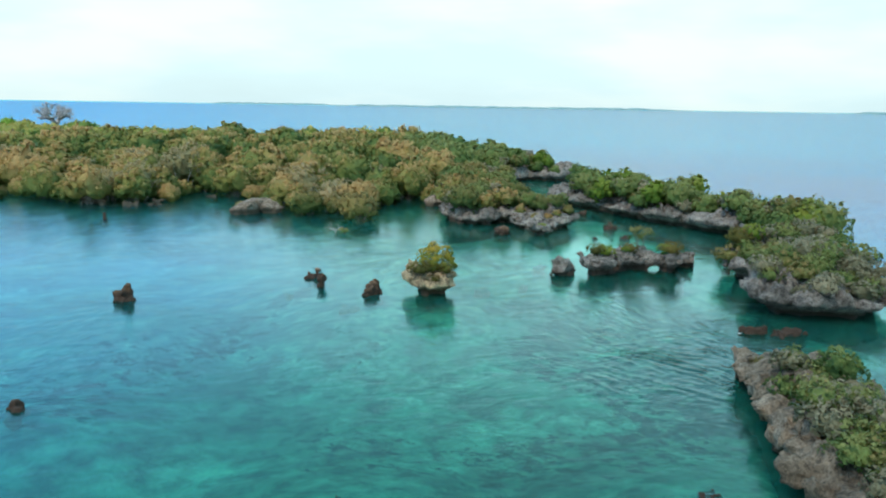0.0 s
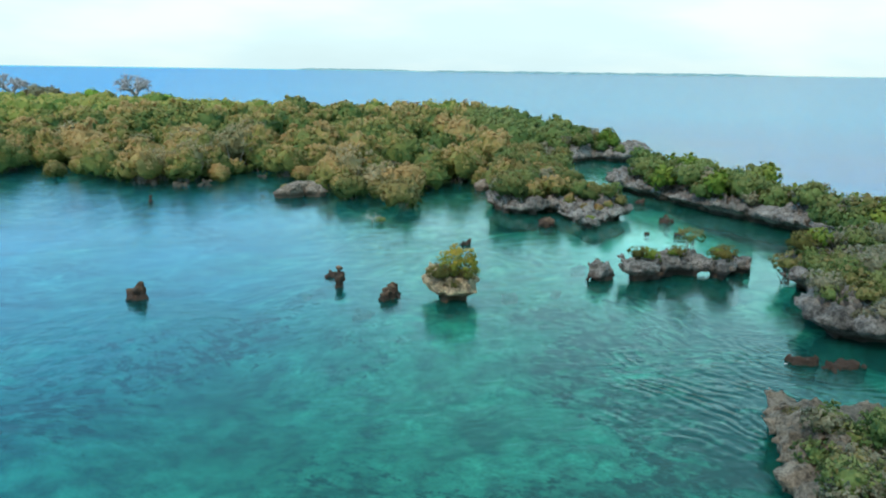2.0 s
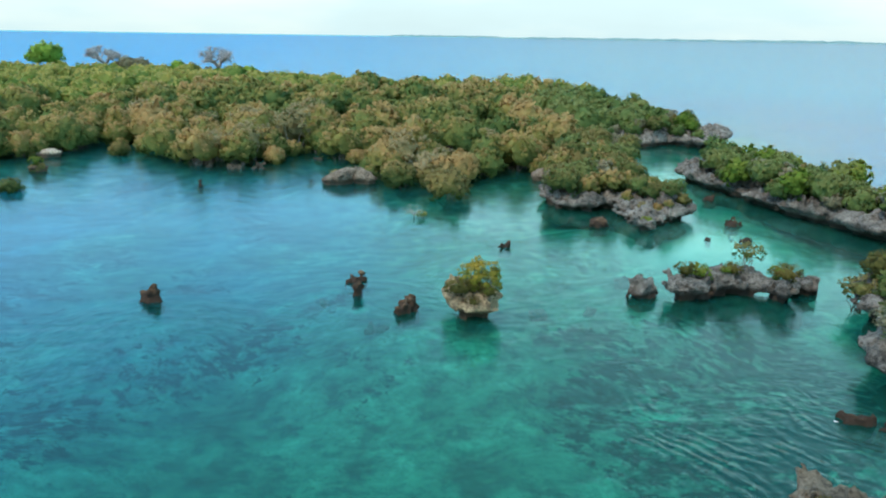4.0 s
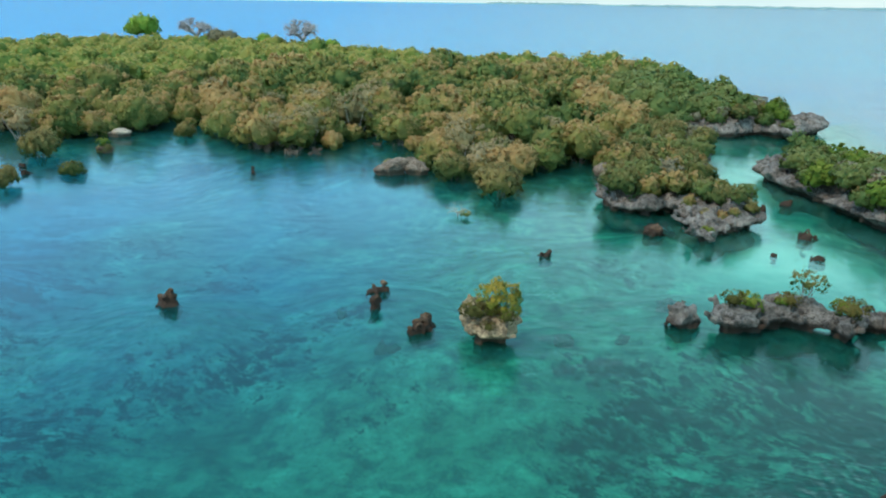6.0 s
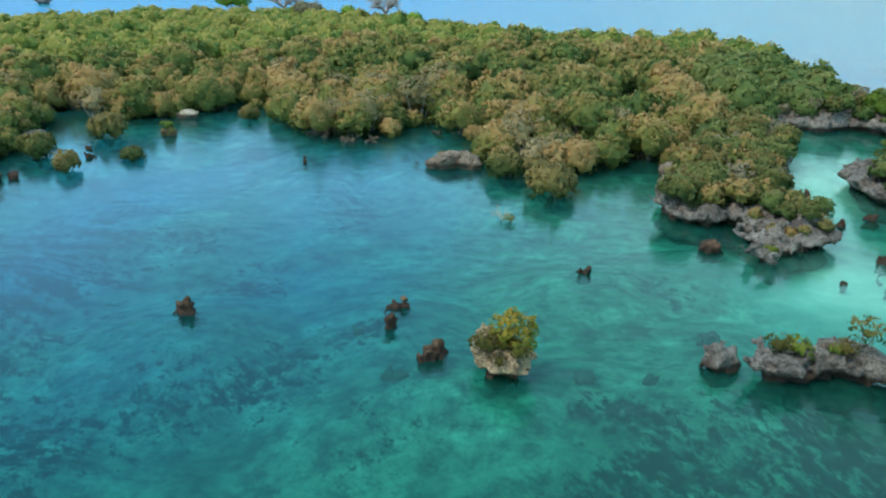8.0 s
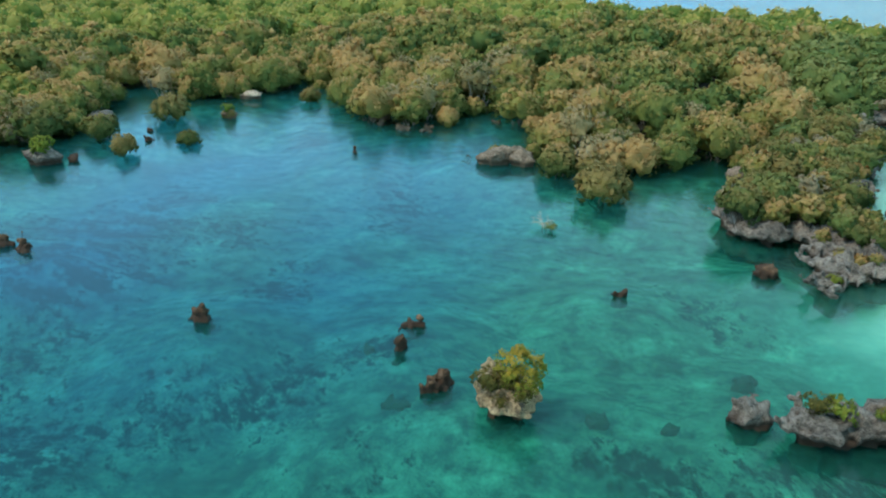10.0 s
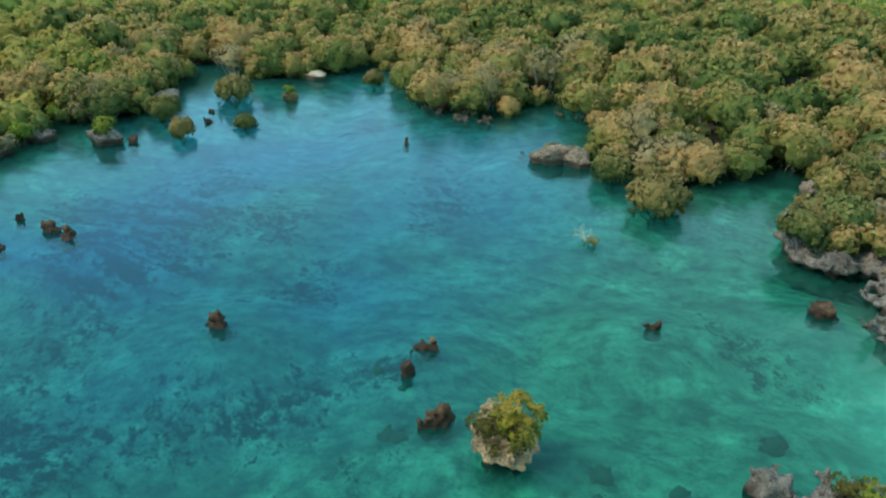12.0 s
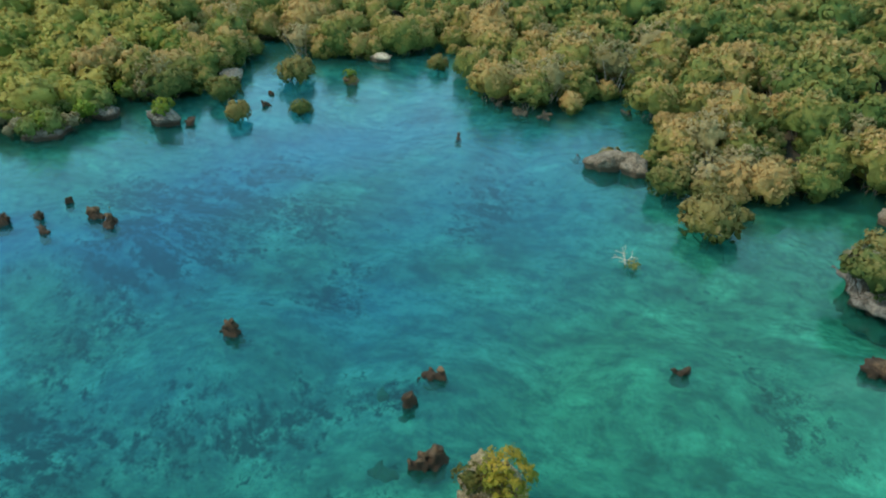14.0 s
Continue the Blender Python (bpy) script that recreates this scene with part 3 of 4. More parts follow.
def tubes(paths, sides=5):
    """Tapered tubes along paths of (point, radius): vertices and quads."""
    verts, quads, base = [], [], 0
    ring = np.arange(sides) / sides * 2 * math.pi
    for path in paths:
        for k, (p, r) in enumerate(path):
            a, b = path[max(k - 1, 0)][0], path[min(k + 1, len(path) - 1)][0]
            d = np.array(b, float) - np.array(a, float)
            d /= np.linalg.norm(d) + 1e-9
            u = np.cross(d, (0.31, 0.9, 0.1) if abs(d[2]) > 0.8 else (0, 0, 1))
            u /= np.linalg.norm(u)
            w = np.cross(d, u)
            verts.append(np.array(p) + r * (np.cos(ring)[:, None] * u + np.sin(ring)[:, None] * w))
            if k:
                lo = base + (k - 1) * sides + np.arange(sides)
                nx = base + (k - 1) * sides + (np.arange(sides) + 1) % sides
                quads.append(np.stack([lo, nx, nx + sides, lo + sides], 1))
        base += len(path) * sides
    return np.concatenate(verts), np.concatenate(quads)


def stems(seed, centres, spread, girth, roots=0, start=-0.5):
    """Bent stems from the foot to the crown's lobes, with splayed prop roots."""
    rng = np.random.default_rng(seed)
    paths = []
    for c in centres[:: max(1, len(centres) // 7)]:
        foot = np.array([rng.uniform(-spread, spread), rng.uniform(-spread, spread), start])
        bend = foot * 0.55 + c * 0.45 + rng.uniform(-0.2, 0.2, 3) * [1, 1, 0.3]
        paths.append([(foot, girth), (foot * 0.75 + bend * 0.25 + [0, 0, 0.1], girth * 0.8), (bend, girth * 0.6), (c, girth * 0.25)])
    for c in centres[1 :: max(1, len(centres) // 4)]:
        tip = c * [1.35, 1.35, 1.0] + [0, 0, rng.uniform(0.1, 0.5)]
        paths.append([(c * 0.6, girth * 0.4), (c, girth * 0.3), (tip, girth * 0.12)])
    for k in range(roots):
        a = rng.uniform(0, 2 * math.pi)
        out = rng.uniform(0.7, 1.5)
        d = np.array([math.cos(a), math.sin(a), 0])
        paths.append([(d * 0.1 + [0, 0, 0.9], girth * 0.4), (d * out * 0.6 + [0, 0, 0.75], girth * 0.35), (d * out + [0, 0, start - 0.3], girth * 0.25)])
    return tubes(paths)


def plant(name, seed, material, label, category, width, height, lift, lobes, leaves, leaf, girth=0.07, spread=0.35, roots=0, bark=None, core=0.8, start=-0.5, flat=0.0):
    """One plant at the origin: stems and crown under an Empty."""
    v, f, g, q, c = crown_arrays(seed, width, height, lift, lobes, leaves, leaf, core, flat)
    root = tagged(new(name), label, category)
    root.empty_display_size = 0.3
    tv, tq = stems(seed + 1, c, spread, girth, roots, start)
    part("trunk", mesh_of("trunk", tv, tq, bark or M_BARK), root)
    part("crown", mesh_of("crown", v, f, material, True, {"tone_and_light": g}, q), root)
    return root


def stand(kinds, spots, group):
    """Set copies of the given plants at spots (x, y, z, size), the first ones in place of the models."""
    rng = np.random.default_rng(len(spots))
    used = set()
    for n, (x, y, z, size) in enumerate(spots):
        k = n % len(kinds)
        m = pose(x, y, z, 0, 0, rng.uniform(0, 360)) @ Matrix.Diagonal((size * rng.uniform(0.9, 1.1), size * rng.uniform(0.9, 1.1), size, 1))
        if k not in used:
            used.add(k)
            ob = kinds[k]
            ob.matrix_basis = m
        else:
            ob = copy_thing(kinds[k], m)
            ob.matrix_basis = m
        tagged(ob, group=group)


def stuff(name, label, category, models, spots, material, seed=0):
    """Many crowns in one mesh, for woods too dense to count."""
    rng = np.random.default_rng(seed)
    verts, faces, tone_and_light, normals, base = [], [], [], [], 0
    for n, (x, y, z, size) in enumerate(spots):
        v, f, g, w = models[n % len(models)][:4]
        a = rng.uniform(0, 2 * math.pi)
        c, s = math.cos(a), math.sin(a)
        spin = np.array([[c, s, 0], [-s, c, 0], [0, 0, 1]])
        normals.append(w @ spin)
        q = v @ spin * size * [1, 1, rng.uniform(0.85, 1.15)]
        verts.append(q + [x, y, z]), faces.append(f + base), tone_and_light.append(g + rng.uniform(-0.22, 0.22))
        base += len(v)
    ob = new(name, mesh_of(name, np.concatenate(verts), np.concatenate(faces), material, True, {"tone_and_light": np.concatenate(tone_and_light)}, np.concatenate(normals)))
    return tagged(ob, label, category, kind="stuff")


def scatter(region, spacing, seed, keep):
    """Jittered spots over a box (x0, y0, x1, y1) where keep(x, y) says so."""
    rng = np.random.default_rng(seed)
    x0, y0, x1, y1 = region
    spots = []
    for row, y in enumerate(np.arange(y0, y1, spacing * 0.87)):
        for x in np.arange(x0 + (row % 2) * spacing / 2, x1, spacing):
            px, py = x + rng.uniform(-0.38, 0.38) * spacing, y + rng.uniform(-0.38, 0.38) * spacing
            if keep(px, py):
                spots.append((px, py))
    return spots


# ---- ground, seabed and water ----
MAINLAND = [(-57, 38.5), (-54.5, 41.5), (-56.5, 44.5), (-59.5, 48.5), (-60.5, 53), (-60, 58), (-63.5, 64), (-66, 68), (-69, 74),
            (-67.5, 75), (-63, 75), (-59, 75.5), (-57.5, 79), (-57, 86), (-53, 91), (-48, 89), (-42, 84.5), (-37, 81), (-32, 79.5), (-28.5, 81.5),
            (-28.5, 90), (-25, 93), (-21.5, 89), (-18.5, 82), (-15.5, 77.5), (-11, 75.5), (-5, 77), (-2.5, 81), (1, 83), (4, 81),
            (11, 84), (10, 96), (9, 107), (18, 110), (21, 118), (19, 130), (16, 146), (9, 168), (-4, 188), (-50, 194), (-95, 214), (-165, 226), (-190, 150), (-190, 18), (-90, 14)]


def land_height(x, y):
    d = outline_distance(x, y, MAINLAND)
    inside = np.maximum(-d, 0)
    hill = -0.75 + 0.12 * np.minimum(inside, 14) + 1.0 * np.clip((inside - 10) / 40, 0, 1)
    lagoon = -0.5 - 0.16 * np.clip(d, 0, 12)
    # the second mound stands for sky reflected in the channel, painted as pale bed
    pale = np.maximum(np.exp(-(((x - 17) / 6.5) ** 2 + ((y - 60) / 8.0) ** 2)), 0.85 * np.exp(-(((x - 15.5) / 4.0) ** 2 + ((y - 82) / 13.0) ** 2)))
    z = np.where(d < 0, hill, lagoon + pale * 1.3)
    return z + 0.18 * wave_noise(x, y, 0, 5.0, 3) + 0.1 * wave_noise(x, y, 0, 1.9, 4), d, pale


def stretch(lo, hi, step, far):
    """Even steps in the middle that grow towards the horizon."""
    out, s, p = [], step, hi
    while p < far:
        s *= 1.35
        p += s
        out.append(p)
    left, s, p = [], step, lo
    while p > -far:
        s *= 1.35
        p -= s
        left.append(p)
    return np.array(left[::-1] + list(np.arange(lo, hi + 0.01, step)) + out)


# small brown stacks in the lagoon
STACKS = [
    ("standing_rock", "brown jagged rock rising to a horn at one end", -17.6, 39.2, 0.6, 0.42, 0.7, 0),
    ("standing_rock", "small upright brown rock in water", -6.5, 42.5, 0.42, 0.5, 1.0, 10), ("standing_rock", "jagged brown rock ridge rising to a point", -3.25, 40.8, 1.25, 0.55, 0.95, 70),
    ("low_rock", "low dark rock barely above water", -7.3, 44.8, 0.75, 0.36, 0.4, 55),
    ("low_rock", "low brown rock barely above water", 0.9, 54.4, 0.66, 0.55, 0.4, 20), ("standing_rock", "lone upright brown rock in open water", -30.3, 68.9, 0.3, 0.3, 0.9, 0),
    ("standing_rock", "dark brown rock beside its twin", -36.7, 38.8, 0.95, 0.7, 0.85, 20), ("standing_rock", "brown rock with a pale sloping face", -34.8, 39.2, 1.15, 0.65, 0.7, -35),
    ("low_rock", "ragged dark rock just above water", -39.3, 35.8, 0.65, 0.35, 0.45, 30), ("low_rock", "flat reddish rock awash", -36.7, 35.3, 0.8, 0.35, 0.25, 10),
    ("low_rock", "small dark rock in water", -40.3, 38.2, 0.45, 0.3, 0.3, 0), ("standing_rock", "blocky brown rock in water", -39.9, 33.7, 0.9, 0.7, 0.9, 0),
    ("low_rock", "small dark rock in water", -50.2, 60.8, 0.5, 0.4, 0.25, 0), ("low_rock", "small dark rock in water", -53.0, 63.2, 0.35, 0.3, 0.25, 0),
    ("low_rock", "flat reddish-brown reef rock with foam", 18.7, 32.3, 1.25, 0.65, 0.36, 12), ("low_rock", "flat reddish reef ledge awash", 17.0, 32.7, 0.9, 0.4, 0.25, -10),
    ("low_rock", "dark brown rock in the lagoon", -15.9, 23.8, 0.5, 0.35, 0.14, 0), ("low_rock", "brown rock tip just above water", -3.5, 17.2, 0.22, 0.3, 0.35, 0),
    ("low_rock", "rounded reddish rock in the lagoon", 7.7, 16.9, 0.55, 0.4, 0.1, 0), ("standing_rock", "small dark rock cluster in pale shallows", 18.5, 64.4, 0.6, 0.45, 0.6, 0),
    ("low_rock", "small dark rock in pale shallows", 18.0, 62.1, 0.3, 0.25, 0.45, 0), ("low_rock", "small dark rock in pale shallows", 15.8, 59.6, 0.25, 0.24, 0.5, 0),
    ("low_rock", "flat dark rock in pale shallows", 18.7, 59.8, 0.5, 0.25, 0.3, 0), ("standing_rock", "brown rock below the island's edge", 18.3, 74.2, 0.7, 0.6, 0.7, 0),
    ("standing_rock", "brown boulder under the peninsula's ledge", 7.7, 61.7, 0.85, 0.65, 0.8, 30), ("low_rock", "small dark rock in the channel", 13.8, 78.5, 0.5, 0.4, 0.5, 0),
    ("low_rock", "dark rock under the shore trees", -24.5, 86.5, 1.1, 0.4, 0.25, 0), ("low_rock", "small dark rock near the boulders", -20.8, 73.9, 0.3, 0.25, 0.25, 0),
    ("standing_rock", "dark upright rock at the ledge", 16.2, 71.6, 0.35, 0.35, 1.0, 0), ("low_rock", "brown shore rock under mangroves", -31.2, 78.2, 1.1, 0.6, 0.6, 0),
    ("low_rock", "brown shore rock under mangroves", -28.8, 79.0, 0.9, 0.5, 0.5, 15), ("low_rock", "brown shore rock under mangroves", -34.4, 78.4, 0.6, 0.5, 0.5, 0),
]

gx, gy = stretch(-110, 45, 1.1, 6000), stretch(-5, 165, 1.1, 6000)
X, Y = np.meshgrid(gx, gy, indexing="ij")
Z, D, PALE = land_height(X, Y)
sea_side = np.clip(np.maximum((X - 33) / 14, (Y - 0.9 * np.abs(X - 10) - 118) / 25), 0, 1) * (D > 0)
sea_side = np.where((X < -110) & (D > 6), 1, sea_side)
Z = Z - 4 * sea_side
SUNKEN = [(3.8, 43.2, 0.75, 0.42, 70), (6.9, 44.3, 0.6, 0.42, 20), (-8.5, 42.5, 0.45, 0.4, 0), (-7.9, 43.9, 0.5, 0.35, 40), (8.9, 49.6, 0.6, 0.4, 20), (-4.6, 39.3, 0.9, 0.4, 20)]
FEET = [(x, y, max(rx, ry), -0.75) for _, _, x, y, rx, ry, _, _ in STACKS] + [(x, y, max(rx, ry), -0.95) for x, y, rx, ry, _ in SUNKEN] + [(0.4, 40.7, 0.9, -0.9), (9.65, 45.9, 0.5, -0.7)]
for x, y, r, z in FEET:                    # sand heaped round the foot of each stack
    Z = np.maximum(Z, np.where(D > 0, z - 0.26 * np.maximum(np.hypot(X - x, Y - y) - r - 0.8, 0), -9))
ids = np.arange(X.size).reshape(X.shape)
cells = np.stack([ids[:-1, :-1], ids[1:, :-1], ids[1:, 1:], ids[:-1, 1:]], -1).reshape(-1, 4)
BEDS = [(-12, 37, 3.5, 0.38), (-10.5, 40, 2.5, 0.35), (-16, 31, 4.5, 0.36), (1.4, 60, 2, 0.5), (5.4, 57.8, 2.1, 0.9), (8.3, 56.2, 2.0, 0.9), (-22.5, 66, 4, 0.65), (-36, 45, 6, 0.58), (-31, 39, 5, 0.56), (-26, 33, 4, 0.45), (-22, 28, 4, 0.32), (-30, 53, 4, 0.55), (-40, 54, 5, 0.5), (-20, 47, 3, 0.5), (-20, 60, 2.5, 0.6), (-41, 73, 4, 0.5), (-43, 44, 4, 0.6),
        (14.5, 42.5, 5, 0.9), (12, 38, 4, 0.7), (17, 38, 4, 0.6), (-4, 35, 4, 0.4), (5, 23, 4.5, 0.5), (12, 27, 4.5, 0.6), (-3, 24, 4, 0.4), (-16.6, 26, 4, 0.5), (12, 32, 4, 0.55), (7.5, 35, 3.5, 0.6), (11, 36, 4, 0.6), (15.5, 35.5, 3.5, 0.5), (19, 39, 2.5, 0.4), (-1.4, 75, 4, 0.5), (-3, 64, 3, 0.3),
        (-8.4, 42.7, 0.9, 1.2), (4.6, 41.6, 0.9, 1.4), (7.0, 42.2, 0.9, 1.4), (-7.9, 44.3, 0.9, 0.5), (-4.3, 39.8, 1.0, 0.6)]
grass_beds = 0.16 - 0.5 * PALE + np.minimum(0.55, sum(a * np.exp(-((X - x) ** 2 + (Y - y) ** 2) / r**2) for x, y, r, a in BEDS))
REEF = [(11, 26, 3, 0.1), (14, 30, 3.5, 0.12), (17, 31, 3, 0.12), (13.5, 41, 3, 0.1)]
grass_beds = grass_beds + sum(a * np.exp(-((X - x) ** 2 + (Y - y) ** 2) / r**2) for x, y, r, a in REEF)
blue = np.maximum(sea_side, 0.8 * np.clip((-X * 0.75 + (Y - 40) * 0.2 - 4 + 6 * wave_noise(X, Y, 0, 14.0, 8)) / 22, 0, 1) * np.clip(1 - np.exp(-np.maximum(D, 0) / 7), 0, 1) * np.clip(0.75 + 0.5 * wave_noise(X, Y, 0, 8.0, 31), 0, 0.9))
# shore darkening and channel sheen are painted light carried as attributes
ground = new("ground", mesh_of("ground", np.stack([X, Y, Z], -1).reshape(-1, 3), cells, M_GROUND, True, {"seagrass": grass_beds.ravel(), "deep": blue.ravel(), "shoal_and_sky_sheen": np.clip(PALE * 1.15 + 0.25 * wave_noise(X, Y, 0, 3.5, 12) * PALE, 0, 0.85).ravel(), "shore_shade": np.exp(-np.maximum(D, 0) / 1.6).ravel()}))
tagged(ground, "pale sand and dark seagrass seabed rising to wooded soil", "ground", kind="structure")

WX, WY = np.meshgrid(gx[::3], gy[::3], indexing="ij")
ids = np.arange(WX.size).reshape(WX.shape)
cells = np.stack([ids[:-1, :-1], ids[1:, :-1], ids[1:, 1:], ids[:-1, 1:]], -1).reshape(-1, 4)
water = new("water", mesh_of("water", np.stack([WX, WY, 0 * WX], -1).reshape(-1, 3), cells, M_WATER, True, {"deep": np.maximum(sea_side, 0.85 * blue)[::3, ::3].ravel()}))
tagged(water, "clear turquoise lagoon water with wind ripples", "water", kind="structure")

# ---- rock islands ----
PENINSULA = [(2.6, 68.6), (5, 66.6), (7.6, 66.6), (8.4, 68), (9.2, 67.2), (9.3, 64.6), (9.9, 61), (11.6, 59.6), (13, 61.5), (15.6, 66), (15.2, 68), (12.6, 70.5), (12.6, 76), (12.4, 86),
             (11.6, 94), (10.8, 103), (8, 104), (6, 92), (3, 82), (3.6, 75)]
CAPE = [(9, 104), (11.5, 107.6), (16, 107), (19.5, 109.5), (23, 107.2), (25.5, 110.5), (28.5, 115.5), (27, 118), (24, 117), (21.5, 122), (16, 126), (9, 122)]
ISLAND = [(16.6, 83.6), (17.8, 78.8), (20, 76.6), (20.8, 73), (23, 69), (25.6, 65), (28.6, 60.5), (28.2, 55), (25.6, 50), (22.4, 48.4), (20.5, 45.2), (20.5, 43.8), (22.8, 42.8),
          (21.4, 41.2), (19.2, 38.8), (18.5, 36.8), (19.4, 34.9), (21.4, 34.0), (24, 33.6), (27, 35), (28.6, 40), (30.4, 46), (32, 52), (33.2, 58), (32.6, 66), (29.6, 74), (26, 82), (22, 88), (18, 87)]
ISLET = [(12.5, 25.6), (12.1, 23), (10.8, 19), (10.3, 16.5), (11, 12), (14, 9.5), (16.6, 12), (16.8, 17), (16.3, 21), (16.4, 23.2), (16.9, 25.2), (16.2, 26.0), (15, 25.4), (14.2, 27.0), (13.2, 26.9)]

peninsula = rock_thing("rock_peninsula", "jagged grey coral-rock peninsula undercut at the waterline", PENINSULA, 1.6, 0.165, 11, M_ROCK, "rock", notch=0.9, lip=0.75, rough=0.5, pit=0.24, dome=0.7)
cape = rock_thing("rock_cape", "low grey rock cape ending in a thin overhanging spur", CAPE, 2.0, 0.3, 21, M_ROCK, "rock", notch=0.9, lip=0.9, rough=0.5, pit=0.2, dome=0.8)
island = rock_thing("rock_island", "long curved coral-rock island covered in green scrub", ISLAND, 2.0, 0.19, 31, M_ROCK, "island", notch=1.3, lip=0.9, rough=0.45, pit=0.2, dome=0.6)
islet = rock_thing("rock_islet", "rough brown-grey coral rock islet with dry scrub", ISLET, 1.85, 0.13, 41, M_RIM, "islet", notch=0.5, lip=0.6, rough=0.26, pit=0.2, dome=0.5)
arch = rock_thing("arch_rock", "grey coral rock with a small natural arch", [(11.2, 45.2), (12, 44.9), (13.6, 45.4), (15.2, 46.4), (16.6, 46.5), (17.4, 45.7), (18.4, 46.1), (18.6, 47.5), (17.0, 48.4),
                  (15, 48.8), (12.6, 48), (11.3, 47)], 1.9, 0.09, 51, M_ROCK, "rock", notch=0.45, lip=0.7, rough=0.22, pit=0.16, dome=0.4,
                  hole=lambda x, y, z: 0.36 - np.sqrt(((x - 16.8) * 0.75) ** 2 + ((z - 0.1) * 1.2) ** 2) + 0 * y)
block = rock_thing("rock_boulder", "squat grey coral boulder standing in shallow water", blob_outline(9.75, 45.7, 0.55, 0.52, 0, 9, 5), 1.6, 0.09, 63, M_ROCK, "rock", notch=-0.12, lip=0.5, rough=0.2, pit=0.15, dome=0.5, slope=(-0.25, 0.0), taper=0.12, peaks=((9.3, 45.9, 0.3, 0.35),))

# mushroom rock: a wide tan cap on a narrow stem
cap_outline = [(-1.3, 41.8), (-1.15, 40.5), (-0.6, 39.6), (0.3, 39.15), (0.75, 39.65), (1.3, 39.85), (2.0, 39.95), (2.05, 40.8), (1.6, 41.8), (0.6, 42.4), (-0.6, 42.4)]
mushroom = rock_thing("mushroom_rock", "tan mushroom-shaped coral rock on a narrow wave-cut stem", [(0.38 + 0.84 * (x - 0.38), 40.65 + 0.84 * (y - 40.65)) for x, y in cap_outline], 1.75, 0.065, 71, M_TAN, "rock",
                      notch=0.7, lip=0.65, rough=0.2, pit=0.15, dome=0.45, slope=(-0.04, 0.34), peaks=((-0.85, 41.6, 0.35, 0.4), (-0.2, 41.9, 0.2, 0.5)))


def stub(name, label, x, y, rx, ry, top, turn, seed, material=None, step=0.13, **more):
    keys = dict(notch=0.0, lip=0.4, rough=0.11, pit=0.075, grain=0.8, flare=-0.14, dome=0.75 * top, foot=-2.6)
    keys.update(more)
    return rock_thing(name, label, blob_outline(x, y, rx, ry, turn, 8, seed), top, step, seed, material or M_BROWN, "rock", **keys)


HORNS = {0: ((-17.25, 39.2, 0.75, 0.3),), 1: ((-6.6, 42.75, 0.35, 0.3),), 2: ((-2.95, 41.6, 0.55, 0.4), (-3.4, 40.5, 0.2, 0.3)), 5: ((-30.3, 69.0, 0.5, 0.25),), 6: ((-36.9, 38.9, 0.3, 0.4),), 7: ((-35.2, 39.4, 0.4, 0.4),)}
for n, (name, label, x, y, rx, ry, top, turn) in enumerate(STACKS):
    stub(name, label, x, y, rx * 0.86, ry * 0.86, top if top > 0.5 else top + 0.06, turn, 100 + n, M_SUNK if n in (26, 29, 30, 31) else M_BROWN, step=0.08 if y < 50 else 0.12, dome=0.4 * top, rough=0.15, pit=0.115, grain=0.5, taper=0.42, peaks=HORNS.get(n, ()))

# rocks that stay under the surface
for n, (x, y, rx, ry, turn) in enumerate(SUNKEN):
    stub("sunken_rock", "dark rock lying just under the clear water", x, y, 0.75 * rx, 0.75 * ry, -0.36, turn, 150 + n, M_SUNK, 0.1, rough=0.16, pit=0.12, grain=0.6, dome=0.15, flare=0.0)

stub("standing_rock", "dark jagged horn of rock behind the arch", 19.3, 48.4, 0.6, 0.4, 1.5, 0, 177, M_ROCK, 0.11, rough=0.25, pit=0.18, dome=0.5)

# pale boulders along the mangrove shore
BOULDERS = [
    ("boulder", "large smooth grey boulder at the mangrove edge", -17.9, 73.3, 2.0, 1.5, 2.0, 20), ("boulder", "rounded grey boulder leaning on a larger one", -15.3, 74.2, 1.25, 1.2, 1.7, 0),
    ("boulder", "rounded grey boulder under shore trees", -36.2, 80.6, 1.6, 1.2, 1.7, 0), ("boulder", "flat whitish rock slab on the shore", -56.3, 80.3, 1.9, 1.1, 1.2, 0),
    ("boulder", "low grey rock topped with scrub", -50.7, 71.8, 1.4, 0.9, 0.9, 0), ("rock_islet", "grey rock islet topped with a bush", -51.8, 51.0, 1.8, 1.4, 1.9, 30),
    ("boulder", "brown rock beside the scrubby islet", -50.2, 52.6, 0.7, 0.6, 0.8, 0), ("boulder", "grey rock bank below the scrub", -57.5, 47.5, 1.8, 1.4, 1.3, 0),
    ("boulder", "grey rock bank under mangroves", -61.3, 62.0, 2.4, 1.4, 1.5, 20), ("boulder", "grey rock shelf at the wooded point", -56.2, 41.6, 2.6, 2.2, 1.2, 50),
    ("boulder", "pale grey rock at the head of the cove", 2.4, 80.4, 1.6, 1.3, 1.8, 0),
]
SHORE_ROCKS = [stub(name, label, x, y, rx, ry, top, turn, 200 + n, M_BROWN if n == 6 else M_WHITE if n == 3 else M_ROCK if n in (5, 7, 8, 9) else M_PALE, 0.17, rough=0.17, pit=0.1, grain=1.1, dome=0.45 * top, notch=0.2, lip=0.6, slope={0: (0.4, 0.1), 1: (-0.3, 0.1)}.get(n, (0, 0)))
               for n, (name, label, x, y, rx, ry, top, turn) in enumerate(BOULDERS)]

